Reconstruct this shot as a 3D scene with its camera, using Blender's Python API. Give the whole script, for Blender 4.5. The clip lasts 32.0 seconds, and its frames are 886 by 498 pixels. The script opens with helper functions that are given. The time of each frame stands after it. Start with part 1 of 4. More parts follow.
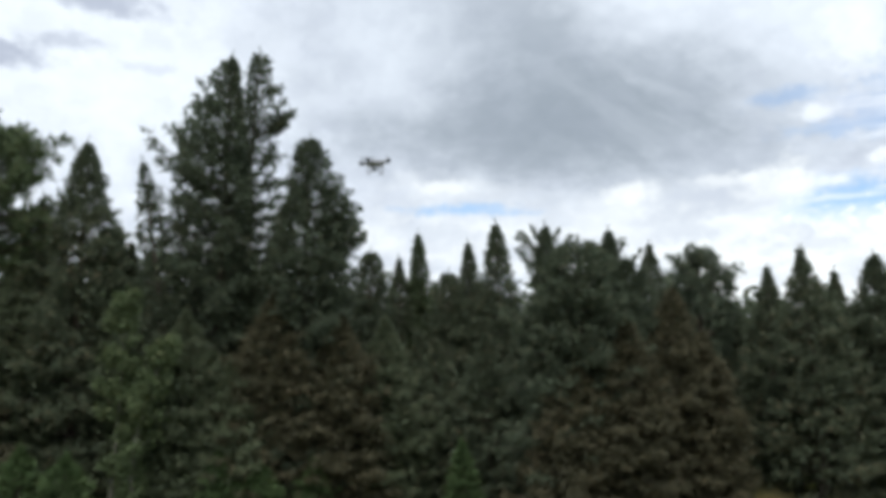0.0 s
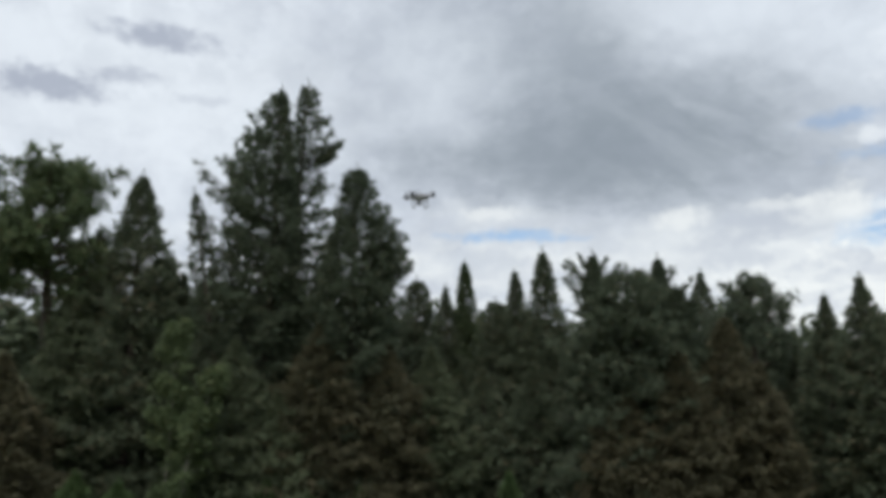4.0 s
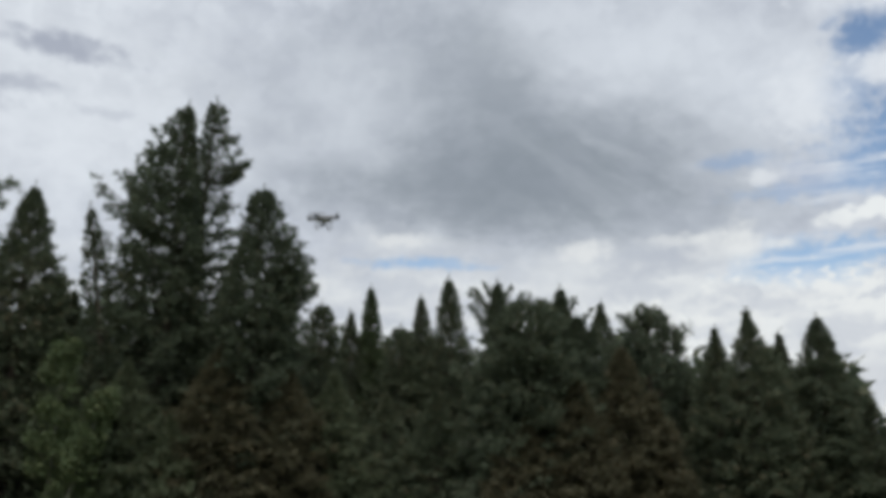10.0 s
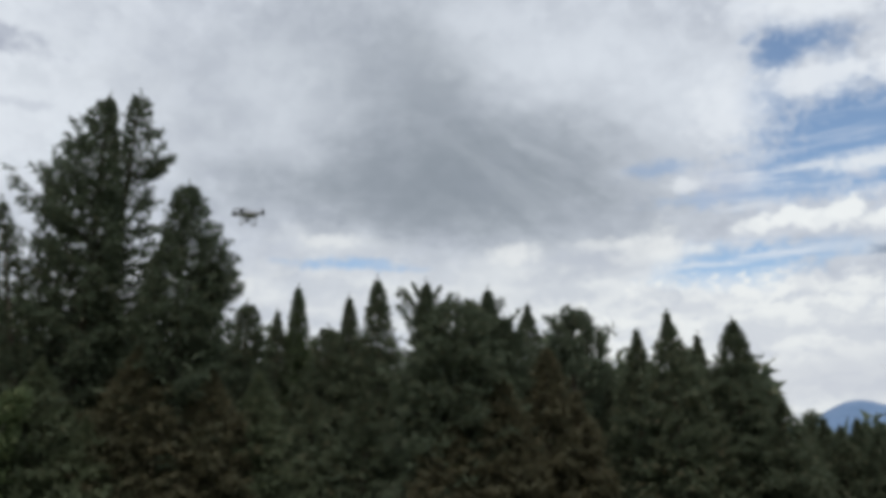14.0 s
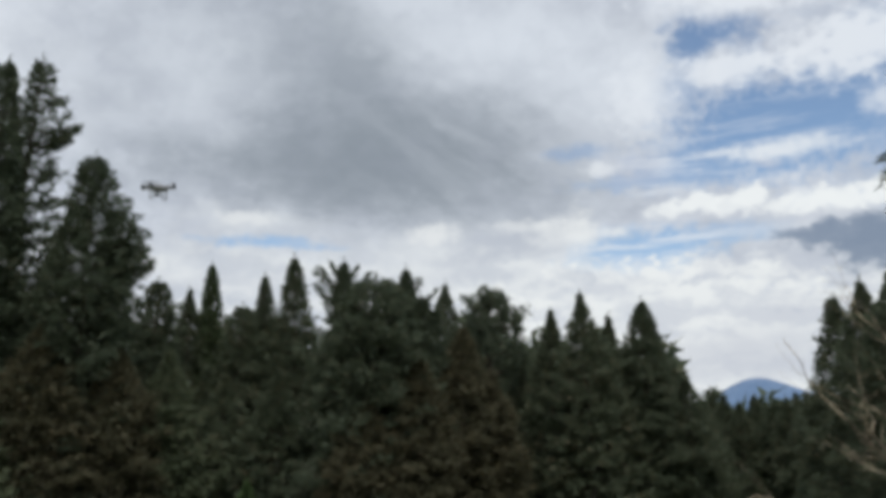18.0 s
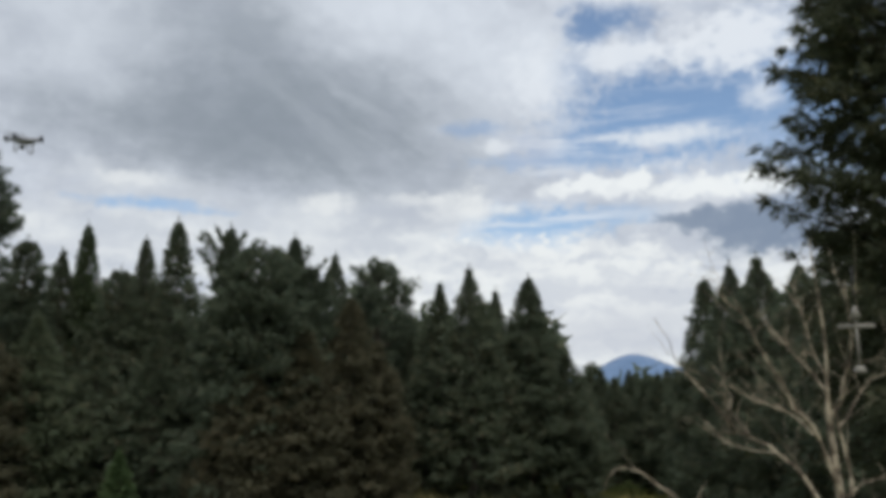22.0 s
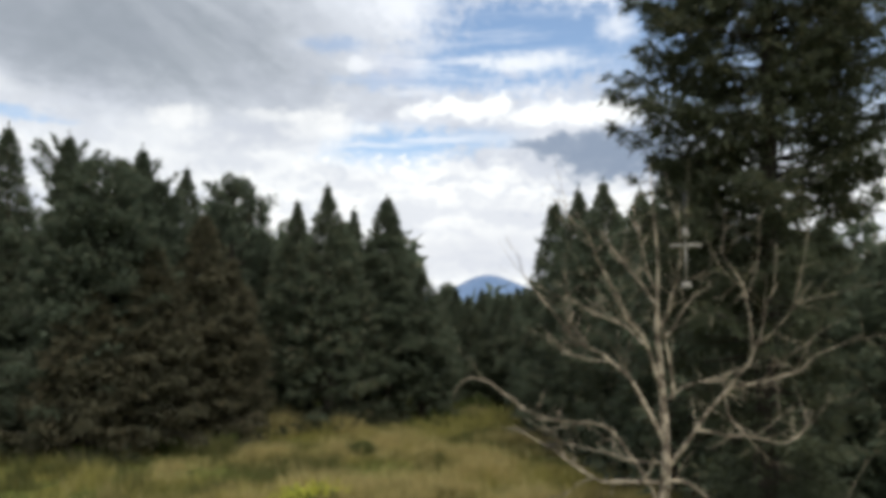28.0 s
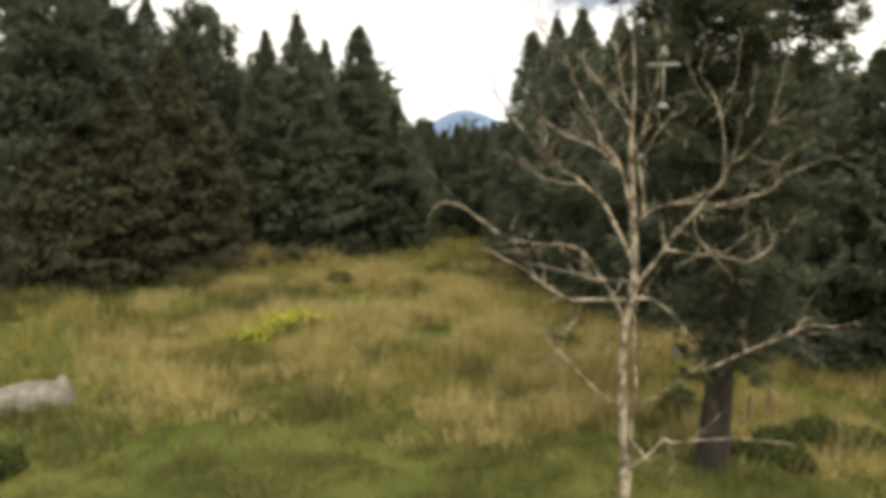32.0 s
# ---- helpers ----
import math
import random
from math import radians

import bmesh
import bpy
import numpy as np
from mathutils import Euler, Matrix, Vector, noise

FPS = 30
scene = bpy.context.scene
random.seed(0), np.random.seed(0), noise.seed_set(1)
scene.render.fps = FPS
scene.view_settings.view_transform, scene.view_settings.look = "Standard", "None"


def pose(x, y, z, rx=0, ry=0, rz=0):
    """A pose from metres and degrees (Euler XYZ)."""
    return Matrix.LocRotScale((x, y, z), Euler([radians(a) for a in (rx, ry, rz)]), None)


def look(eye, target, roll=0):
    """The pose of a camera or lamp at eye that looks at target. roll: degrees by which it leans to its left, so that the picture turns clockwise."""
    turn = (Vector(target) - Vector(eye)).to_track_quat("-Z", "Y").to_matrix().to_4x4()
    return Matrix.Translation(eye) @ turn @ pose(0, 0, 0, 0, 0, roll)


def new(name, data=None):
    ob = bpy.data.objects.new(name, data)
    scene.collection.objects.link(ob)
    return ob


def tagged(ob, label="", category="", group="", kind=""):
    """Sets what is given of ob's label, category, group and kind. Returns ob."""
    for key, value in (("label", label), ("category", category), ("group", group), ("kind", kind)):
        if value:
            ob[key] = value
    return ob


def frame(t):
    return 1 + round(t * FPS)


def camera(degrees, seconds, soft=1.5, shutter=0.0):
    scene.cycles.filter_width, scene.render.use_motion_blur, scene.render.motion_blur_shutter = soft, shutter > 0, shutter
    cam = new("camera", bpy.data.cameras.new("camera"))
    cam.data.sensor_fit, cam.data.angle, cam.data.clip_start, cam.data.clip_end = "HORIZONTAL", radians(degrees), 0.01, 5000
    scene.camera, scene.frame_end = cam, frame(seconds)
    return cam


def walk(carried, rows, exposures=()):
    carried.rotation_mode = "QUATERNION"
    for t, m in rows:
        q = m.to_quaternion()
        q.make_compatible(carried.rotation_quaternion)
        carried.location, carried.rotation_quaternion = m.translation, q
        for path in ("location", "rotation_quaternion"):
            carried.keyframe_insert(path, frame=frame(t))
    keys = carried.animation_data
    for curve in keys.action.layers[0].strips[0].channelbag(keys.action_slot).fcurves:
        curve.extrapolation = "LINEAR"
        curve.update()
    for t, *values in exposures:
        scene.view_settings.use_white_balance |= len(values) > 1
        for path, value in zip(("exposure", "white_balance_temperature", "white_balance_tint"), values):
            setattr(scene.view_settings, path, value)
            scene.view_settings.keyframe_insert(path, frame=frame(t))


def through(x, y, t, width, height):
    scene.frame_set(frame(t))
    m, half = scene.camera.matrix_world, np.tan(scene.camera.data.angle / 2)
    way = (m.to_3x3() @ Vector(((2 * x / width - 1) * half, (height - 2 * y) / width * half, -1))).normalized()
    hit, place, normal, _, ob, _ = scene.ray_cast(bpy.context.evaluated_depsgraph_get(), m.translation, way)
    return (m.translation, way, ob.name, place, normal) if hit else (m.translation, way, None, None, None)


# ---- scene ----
# The camera stands on one spot, about five metres above a meadow, and turns from
# the wood edge towards a gap in the trees and a bare dead tree.
cam = camera(59.27, 32.0, soft=5.4)
EYE = (0.0, 0.0, 5.0)
TURNS = [
    (0.0, -0.197, -0.041, 4.977, 99.63, 0.37, 0.00),
    (0.5, -0.198, -0.025, 4.982, 99.57, 0.53, 0.53),
    (1.0, -0.197, -0.034, 4.990, 99.37, 0.68, 0.78),
    (1.5, -0.189, -0.024, 5.024, 99.52, 0.58, 1.22),
    (2.0, -0.185, -0.028, 5.035, 99.77, 0.32, 1.80),
    (2.5, -0.177, -0.025, 5.049, 100.04, 0.18, 2.40),
    (3.0, -0.173, -0.026, 5.062, 100.39, 0.08, 3.01),
    (3.5, -0.168, -0.011, 5.086, 101.03, -0.01, 3.43),
    (5.5, -0.154, -0.025, 5.085, 102.65, -0.38, 3.11),
    (6.0, -0.143, -0.020, 5.065, 102.97, -0.20, 2.43),
    (6.5, -0.137, -0.018, 5.052, 103.15, -0.15, 1.89),
    (7.0, -0.132, -0.001, 5.056, 103.23, -0.14, 1.24),
    (7.5, -0.134, 0.001, 5.045, 103.14, -0.24, 0.37),
    (8.0, -0.107, -0.002, 5.045, 103.27, -0.48, -0.43),
    (8.5, -0.095, -0.000, 5.050, 103.43, -0.37, -1.01),
    (9.0, -0.080, 0.013, 5.061, 103.52, -0.49, -1.73),
    (9.5, -0.083, 0.012, 5.053, 103.56, -0.29, -2.66),
    (10.0, -0.070, -0.002, 5.051, 103.57, -0.31, -3.42),
    (10.5, -0.057, -0.010, 5.052, 103.61, -0.21, -4.09),
    (11.0, -0.043, -0.010, 5.056, 103.71, -0.49, -4.88),
    (11.5, -0.033, -0.005, 5.038, 103.84, -0.41, -5.68),
    (12.0, -0.035, -0.003, 5.032, 103.97, -0.39, -6.36),
    (12.5, -0.031, -0.003, 5.033, 103.96, -0.24, -6.90),
    (13.0, -0.022, 0.024, 5.022, 103.96, -0.26, -7.47),
    (13.5, -0.025, 0.020, 5.009, 103.81, -0.10, -8.01),
    (15.5, -0.037, -0.000, 5.030, 103.48, 0.24, -10.47),
    (16.0, 0.001, 0.014, 5.030, 103.33, 0.15, -11.04),
    (16.5, -0.001, 0.021, 5.025, 103.07, 0.26, -11.87),
    (17.0, -0.009, 0.022, 5.037, 102.81, 0.36, -12.85),
    (17.5, 0.016, 0.010, 5.013, 102.55, 0.55, -13.58),
    (18.0, 0.000, 0.000, 5.000, 102.16, 0.58, -14.57),
    (18.5, 0.034, 0.021, 5.027, 101.75, 0.49, -15.50),
    (19.0, 0.025, 0.023, 5.040, 101.50, 0.50, -16.53),
    (19.5, 0.027, -0.009, 5.017, 101.34, 0.38, -17.61),
    (20.0, 0.024, -0.004, 5.015, 101.13, 0.25, -18.71),
    (20.5, 0.031, 0.018, 5.011, 100.88, 0.24, -19.81),
    (21.0, 0.055, 0.024, 5.023, 100.59, 0.23, -20.89),
    (21.5, 0.058, 0.023, 5.015, 100.32, 0.07, -21.89),
    (22.0, 0.100, 0.043, 5.017, 100.08, -0.15, -22.67),
    (22.5, 0.099, 0.052, 5.024, 99.79, -0.24, -23.50),
    (23.0, 0.087, 0.035, 5.012, 99.48, -0.33, -24.39),
    (23.5, 0.105, 0.043, 5.014, 99.06, -0.20, -25.23),
    (24.0, 0.098, 0.032, 5.013, 98.51, -0.19, -26.10),
    (24.5, 0.099, 0.031, 5.012, 97.97, -0.16, -26.83),
    (25.0, 0.108, 0.027, 5.003, 97.40, -0.19, -27.68),
    (25.5, 0.078, 0.017, 4.991, 96.82, -0.24, -28.83),
    (27.5, 0.108, 0.012, 4.982, 94.65, 0.06, -32.40),
    (28.0, 0.113, 0.014, 4.964, 94.27, -0.05, -33.03),
    (28.5, 0.092, -0.006, 4.976, 93.70, 0.06, -33.57),
    (29.0, 0.087, -0.013, 4.964, 93.08, -0.06, -33.97),
    (29.5, 0.082, -0.015, 4.963, 92.06, -0.04, -34.43),
    (30.0, 0.082, 0.000, 4.934, 90.64, -0.09, -34.92),
    (30.5, 0.087, -0.014, 4.918, 88.41, -0.04, -35.20),
    (31.0, 0.125, 0.028, 4.880, 86.05, 0.00, -35.47),
    (31.5, 0.135, 0.036, 4.851, 83.99, -0.01, -35.21),
    (32.0, 0.187, 0.061, 4.824, 82.26, 0.25, -34.78),
]
EXPOSURES = [(0.0, 0.38, 6120, 6), (2.0, 0.32, 6120, 6), (3.5, 0.12, 6170, 6), (6.0, -0.10, 6220, 6), (9.0, -0.15, 6250, 7), (10.5, -0.08, 6250, 7), (12.0, -0.06, 6250, 7), (17.0, -0.07, 6230, 7), (23.0, -0.05, 6200, 7),
             (28.0, 0.27, 6350, 8), (30.0, 0.12, 6420, 8), (31.0, 0.12, 6850, 8), (32.0, 0.80, 7300, 9)]
walk(cam, [(t, pose(x, y, z, a, b, c)) for t, x, y, z, a, b, c in TURNS], EXPOSURES)


# ---------------------------------------------------------------- nodes
class Nodes:
    """Short spelling for building a node tree."""

    def __init__(self, tree):
        self.tree = tree

    def add(self, kind, inputs=(), **props):
        n = self.tree.nodes.new(kind)
        for k, v in props.items():
            setattr(n, k, v)
        for k, v in (inputs.items() if hasattr(inputs, "items") else enumerate(inputs)):
            if v is None:
                continue
            if isinstance(v, bpy.types.NodeSocket):
                self.tree.links.new(v, n.inputs[k])
            else:
                n.inputs[k].default_value = v
        return n

    def math(self, op, a, b=None, c=None, clamp=False):
        return self.add("ShaderNodeMath", (a, b, c), operation=op, use_clamp=clamp).outputs[0]

    def vec(self, op, a, b=None, c=None):
        n = self.add("ShaderNodeVectorMath", (a, b, c), operation=op)
        return n.outputs["Value"] if op in ("LENGTH", "DOT_PRODUCT", "DISTANCE") else n.outputs[0]

    def mix(self, f, a, b):
        n = self.add("ShaderNodeMix", data_type="RGBA")
        for k, v in ((0, f), (6, a), (7, b)):
            if isinstance(v, bpy.types.NodeSocket):
                self.tree.links.new(v, n.inputs[k])
            else:
                n.inputs[k].default_value = (*v, 1) if isinstance(v, tuple) and len(v) == 3 else v
        return n.outputs[2]

    def noise(self, vector, scale, detail=3.0, rough=0.55, out=0):
        return self.add("ShaderNodeTexNoise", {"Vector": vector, "Scale": scale, "Detail": detail, "Roughness": rough}).outputs[out]

    def ramp(self, value, lo, hi, a=0.0, b=1.0):
        return self.add("ShaderNodeMapRange", (value, lo, hi, a, b), interpolation_type="SMOOTHSTEP").outputs[0]


# ---------------------------------------------------------------- sky, sun
SUN_AZ, SUN_EL = -172.0, 60.0
world = bpy.data.worlds.new("cloudy_sky")
scene.world = world
world.use_nodes = True
wt = world.node_tree
wt.nodes.clear()
N = Nodes(wt)
way = N.add("ShaderNodeTexCoord").outputs["Generated"]
xyz = N.add("ShaderNodeSeparateXYZ", (way,)).outputs
az = N.math("MULTIPLY", N.math("ARCTAN2", xyz[0], xyz[1]), 57.29578)
el = N.math("MULTIPLY", N.math("ARCSINE", xyz[2]), 57.29578)
flat = N.add("ShaderNodeCombineXYZ", (az, el, 0.0)).outputs[0]
stretched = N.vec("MULTIPLY", flat, (0.085, 0.15, 1.0))
wob = N.noise(stretched, 1.0, 5.0, 0.6, out=1)
fine = N.noise(stretched, 3.4, 5.0, 0.62, out=1)
warp = N.vec("ADD", N.vec("MULTIPLY", N.vec("SUBTRACT", wob, (0.5, 0.5, 0.5)), (8.0, 5.0, 0.0)),
             N.vec("MULTIPLY", N.vec("SUBTRACT", fine, (0.5, 0.5, 0.5)), (5.0, 3.0, 0.0)))
here = N.vec("ADD", flat, warp)
puff_warp = N.vec("MULTIPLY", N.vec("SUBTRACT", N.noise(flat, 0.55, 5.0, 0.62, out=1), (0.5, 0.5, 0.5)), (3.4, 2.4, 0.0))
here_crisp = N.vec("ADD", flat, puff_warp)
ragged = N.math("SUBTRACT", N.noise(stretched, 5.0, 6.0, 0.62), 0.5)
ragged_crisp = N.math("SUBTRACT", N.noise(flat, 1.5, 6.0, 0.60), 0.5)


here_fine = N.vec("ADD", flat, N.vec("MULTIPLY", N.vec("SUBTRACT", N.noise(flat, 0.9, 4.0, 0.6, out=1), (0.5, 0.5, 0.5)), (1.6, 1.0, 0.0)))
ragged_fine = N.math("SUBTRACT", N.noise(N.vec("MULTIPLY", flat, (0.7, 1.0, 1.0)), 1.25, 3.5, 0.5), 0.5)
SOFT, CRISP, FINE = (here, ragged, 1.0), (here_crisp, ragged_crisp, 1.25), (here_fine, ragged_fine, 2.0)


def patch(a, e, ra, re, soft=0.5, edge=SOFT):
    """A cloud patch: 1 inside an ellipse round azimuth a and height e (degrees), fading out at its ragged edge."""
    place, rag, amount = edge
    v = N.vec("MULTIPLY_ADD", place, (1 / ra, 1 / re, 0.0), (-a / ra, -e / re, 0.0))
    return N.ramp(N.math("MULTIPLY_ADD", rag, amount, N.vec("LENGTH", v)), 1 + soft, 1 - soft)


def layer(colour, base, rows, edge=SOFT):
    for a, e, ra, re, s, k in rows:
        base = N.mix(N.math("MULTIPLY", patch(a, e, ra, re, s, edge), k), base, colour)
    return base


sky_tex = N.add("ShaderNodeTexSky", sky_type="NISHITA", sun_disc=False, sun_elevation=radians(SUN_EL),
                sun_rotation=radians(SUN_AZ), air_density=1.0, dust_density=0.6, ozone_density=1.5).outputs[0]
blue = N.mix(0.09, N.vec("MULTIPLY", sky_tex, (0.14, 0.14, 0.14)), (0.42, 0.44, 0.47))
# the cloud deck: light grey, mottled in broad and fine lumps, with slanting streaks
slant = N.add("ShaderNodeMapping", {"Vector": flat, "Rotation": (0, 0, radians(28)), "Scale": (0.05, 0.22, 1.0)}).outputs[0]
broad = N.ramp(N.noise(stretched, 1.3, 6.0, 0.62), 0.28, 0.72)
streaks = N.ramp(N.noise(slant, 1.6, 5.0, 0.6), 0.30, 0.72)
lumps = N.ramp(N.noise(N.vec("ADD", flat, N.vec("MULTIPLY", puff_warp, (1.2, 0.8, 0.0))), 0.36, 6.0, 0.58), 0.34, 0.66)
mottle = N.math("ADD", N.math("ADD", N.math("MULTIPLY", broad, 0.42), N.math("MULTIPLY", streaks, 0.28)), N.math("MULTIPLY", lumps, 0.30))
deck = N.mix(mottle, (0.48, 0.50, 0.565), (0.79, 0.81, 0.865))
deck = layer((0.82, 0.835, 0.875), deck, [(-34, 25, 18, 9, 0.7, 0.8), (-30, 15, 14, 5, 0.6, 0.25), (-20, 21, 8, 4.5, 0.6, 0.65)])
# the large grey cloud, darkest along its foot, drawn out in slanting folds on its far flank
deck = layer((0.36, 0.388, 0.432), deck, [(8, 22, 17, 7.5, 0.8, 0.62), (15, 19, 10, 5, 0.8, 0.35), (4, 29, 9, 5, 0.9, 0.30), (20, 15, 8, 2.2, 0.8, 0.35)])
deck = layer((0.268, 0.296, 0.335), deck, [(8.5, 18.6, 11, 2.8, 0.9, 0.78), (1, 17.0, 9, 2.2, 0.8, 0.32), (7.5, 26, 3.4, 4.5, 0.9, 0.55), (12.5, 19.5, 6, 3.2, 0.8, 0.65), (17, 20.5, 5, 3.0, 0.8, 0.35)])
deck = layer((0.80, 0.82, 0.87), deck, [(17.5, 27.5, 8, 2.8, 0.9, 0.65), (-4, 24, 4, 3.0, 0.9, 0.45), (27, 24.5, 6, 3.6, 0.8, 0.55), (25, 20, 3.6, 2.6, 0.8, 0.2), (12, 31, 5, 1.5, 0.8, 0.5)])
folds = N.add("ShaderNodeMapping", {"Vector": N.vec("ADD", flat, N.vec("MULTIPLY", warp, (0.35, 0.35, 0.0))), "Rotation": (0, 0, radians(34))}).outputs[0]
folds = N.ramp(N.noise(N.vec("MULTIPLY", folds, (0.06, 0.34, 1.0)), 1.2, 5.0, 0.55), 0.40, 0.68)
deck = N.mix(N.math("MULTIPLY", N.math("MULTIPLY", folds, patch(20, 22, 10, 7, 0.7)), 0.26), deck, (0.72, 0.74, 0.79))
deck = N.mix(N.math("MULTIPLY", N.math("SUBTRACT", 1.0, lumps), N.math("MULTIPLY", streaks, 0.26)), deck, (0.40, 0.42, 0.48))
deck = layer((0.36, 0.38, 0.46), deck, [(-24.8, 25.1, 3.6, 0.75, 0.7, 0.8), (-32.0, 21.0, 3.4, 0.9, 0.6, 0.8), (-27.0, 22.4, 2.0, 0.5, 0.7, 0.55), (-21.5, 21.4, 1.6, 0.35, 0.7, 0.3)], FINE)
# bright banks above the trees, billowing, with greyer folds
deck = layer((0.80, 0.805, 0.81), deck, [(-3, 9.5, 14, 2.4, 0.6, 0.6), (18, 10, 13, 3.0, 0.6, 0.75), (62, 8, 14, 6, 0.6, 0.8), (0, 13.8, 5, 0.8, 0.7, 0.35)])
billow = N.noise(N.vec("MULTIPLY", N.vec("ADD", flat, N.vec("MULTIPLY", puff_warp, (1.4, 0.8, 0.0))), (0.14, 0.40, 1.0)), 1.3, 5.0, 0.56)
bank = N.mix(N.ramp(billow, 0.36, 0.64), (0.56, 0.58, 0.64), (0.88, 0.875, 0.865))
low = N.ramp(N.math("MULTIPLY_ADD", ragged, 5.0, el), 14.0, 9.5)
deck = N.mix(N.math("MULTIPLY", low, 0.62), deck, bank)
# gaps of open sky
deck = N.mix(N.math("MULTIPLY", patch(39.5, 19.2, 7.6, 3.3, 0.45, CRISP), 1.0), deck, blue)
for a, e, ra, re, s, k in [(29.6, 11.6, 4.6, 1.35, 0.65, 0.95), (35.5, 12.4, 3.2, 0.7, 0.8, 0.6), (33, 17, 4.5, 1.2, 0.8, 0.75), (25.2, 18.8, 2.2, 0.5, 0.85, 0.55), (28, 16.4, 3, 0.4, 0.85, 0.5),
                           (33.8, 25.7, 1.6, 1.7, 0.7, 0.95), (32.6, 22.6, 1.5, 1.2, 0.8, 0.85), (36, 26.1, 2.6, 0.9, 0.8, 0.9), (37.6, 23.4, 1.4, 1.8, 0.8, 0.6), (1.3, 12.5, 3.4, 0.34, 0.85, 0.85), (5.4, 12.2, 1.6, 0.2, 0.85, 0.4)]:
    deck = N.mix(N.math("MULTIPLY", patch(a, e, ra, re, s, FINE), k), deck, blue)
for a, e, ra, re, s, k in [(49, 20, 6, 5, 0.8, 0.9), (60, 17, 9, 5, 0.85, 0.8)]:
    deck = N.mix(N.math("MULTIPLY", patch(a, e, ra, re, s), k), deck, blue)
# thin level streaks of high cloud across the open sky
veil = N.noise(N.vec("MULTIPLY", N.vec("ADD", flat, N.vec("MULTIPLY", warp, (0.25, 0.05, 0.0))), (0.10, 1.0, 0.0)), 1.5, 4.0, 0.55)
veil = N.ramp(veil, 0.44, 0.66)
for a, e, ra, re, k in [(30.5, 11.8, 6.0, 1.8, 0.75), (38.0, 19.0, 8.0, 2.6, 0.30), (32, 16.6, 5.0, 1.4, 0.7)]:
    deck = N.mix(N.math("MULTIPLY", N.math("MULTIPLY", veil, patch(a, e, ra, re, 0.6)), k), deck, (0.78, 0.80, 0.85))
# white clouds over and in the gap
deck = layer((0.84, 0.85, 0.885), deck, [(44.4, 23.6, 4.6, 1.9, 0.55, 0.92), (36.4, 23.5, 3.4, 1.1, 0.6, 0.9), (30.2, 22.2, 2.4, 2.2, 0.8, 0.75), (38, 28.8, 5.5, 1.7, 0.6, 0.92), (45.9, 19.8, 1.1, 0.8, 0.8, 0.7)], FINE)
deck = layer((0.86, 0.865, 0.88), deck, [(39.2, 17.7, 3.4, 0.62, 0.8, 0.85), (26.8, 17.5, 1.2, 0.42, 0.7, 0.8), (37.6, 17.5, 1.2, 0.4, 0.8, 0.4)], FINE)
deck = layer((0.62, 0.62, 0.68), deck, [(29.2, 17.2, 2, 1, 0.85, 0.4), (38.2, 16.8, 0.8, 0.3, 0.8, 0.4)], FINE)
# the broad cream bank beyond the meadow with its puffed upper edge
bright = N.mix(N.math("MULTIPLY", N.ramp(billow, 0.58, 0.38), 0.70), (0.895, 0.888, 0.872), (0.62, 0.635, 0.69))
for a, e, ra, re, s, k in [(30.5, 4.6, 15.5, 5.4, 0.18, 0.96), (45, 4, 8, 5, 0.3, 0.95), (33.8, 10.2, 1.7, 0.75, 0.3, 0.95), (37.6, 9.7, 1.8, 0.7, 0.3, 0.9), (29.6, 9.4, 1.6, 0.5, 0.6, 0.8), (63, 6, 12, 4, 0.8, 0.7)]:
    deck = N.mix(N.math("MULTIPLY", patch(a, e, ra, re, s, FINE), k), deck, bright)
deck = layer((0.60, 0.61, 0.665), deck, [(33, 4.4, 6, 1.3, 0.85, 0.5), (37.7, 3.8, 5, 1.4, 0.85, 0.5), (40, 6.2, 2.6, 1.6, 0.85, 0.3), (6, 9.6, 9, 0.8, 0.85, 0.3), (-8, 8.8, 7, 0.7, 0.85, 0.25)])
# a row of heaps with lit tops, and the dark wedge of cloud under their end
deck = layer((0.60, 0.615, 0.67), deck, [(33, 13.9, 2.8, 0.5, 0.7, 0.7), (37, 13.6, 2.4, 0.5, 0.7, 0.6), (42.5, 13, 4, 0.6, 0.7, 0.8)], FINE)
deck = layer((0.93, 0.925, 0.91), deck, [(31.4, 14.2, 1.5, 0.45, 0.5, 0.8), (33.4, 14.6, 1.5, 0.7, 0.38, 0.92), (35.4, 14.2, 1.4, 0.55, 0.5, 0.8), (37.2, 14.5, 1.3, 0.95, 0.36, 0.95), (39.0, 13.9, 1.4, 0.5, 0.5, 0.75), (40.8, 13.9, 1.7, 0.75, 0.42, 0.88), (43.0, 13.9, 1.8, 0.85, 0.4, 0.92), (45.6, 13.9, 2.4, 0.95, 0.4, 0.92)], FINE)
deck = layer((0.25, 0.30, 0.39), deck, [(43.2, 11.6, 3.8, 0.95, 0.4, 0.9), (44.8, 10.7, 3.0, 1.6, 0.45, 0.95), (47.4, 11.2, 2.8, 2.0, 0.45, 0.95), (40.2, 12.0, 1.8, 0.4, 0.6, 0.75)], FINE)
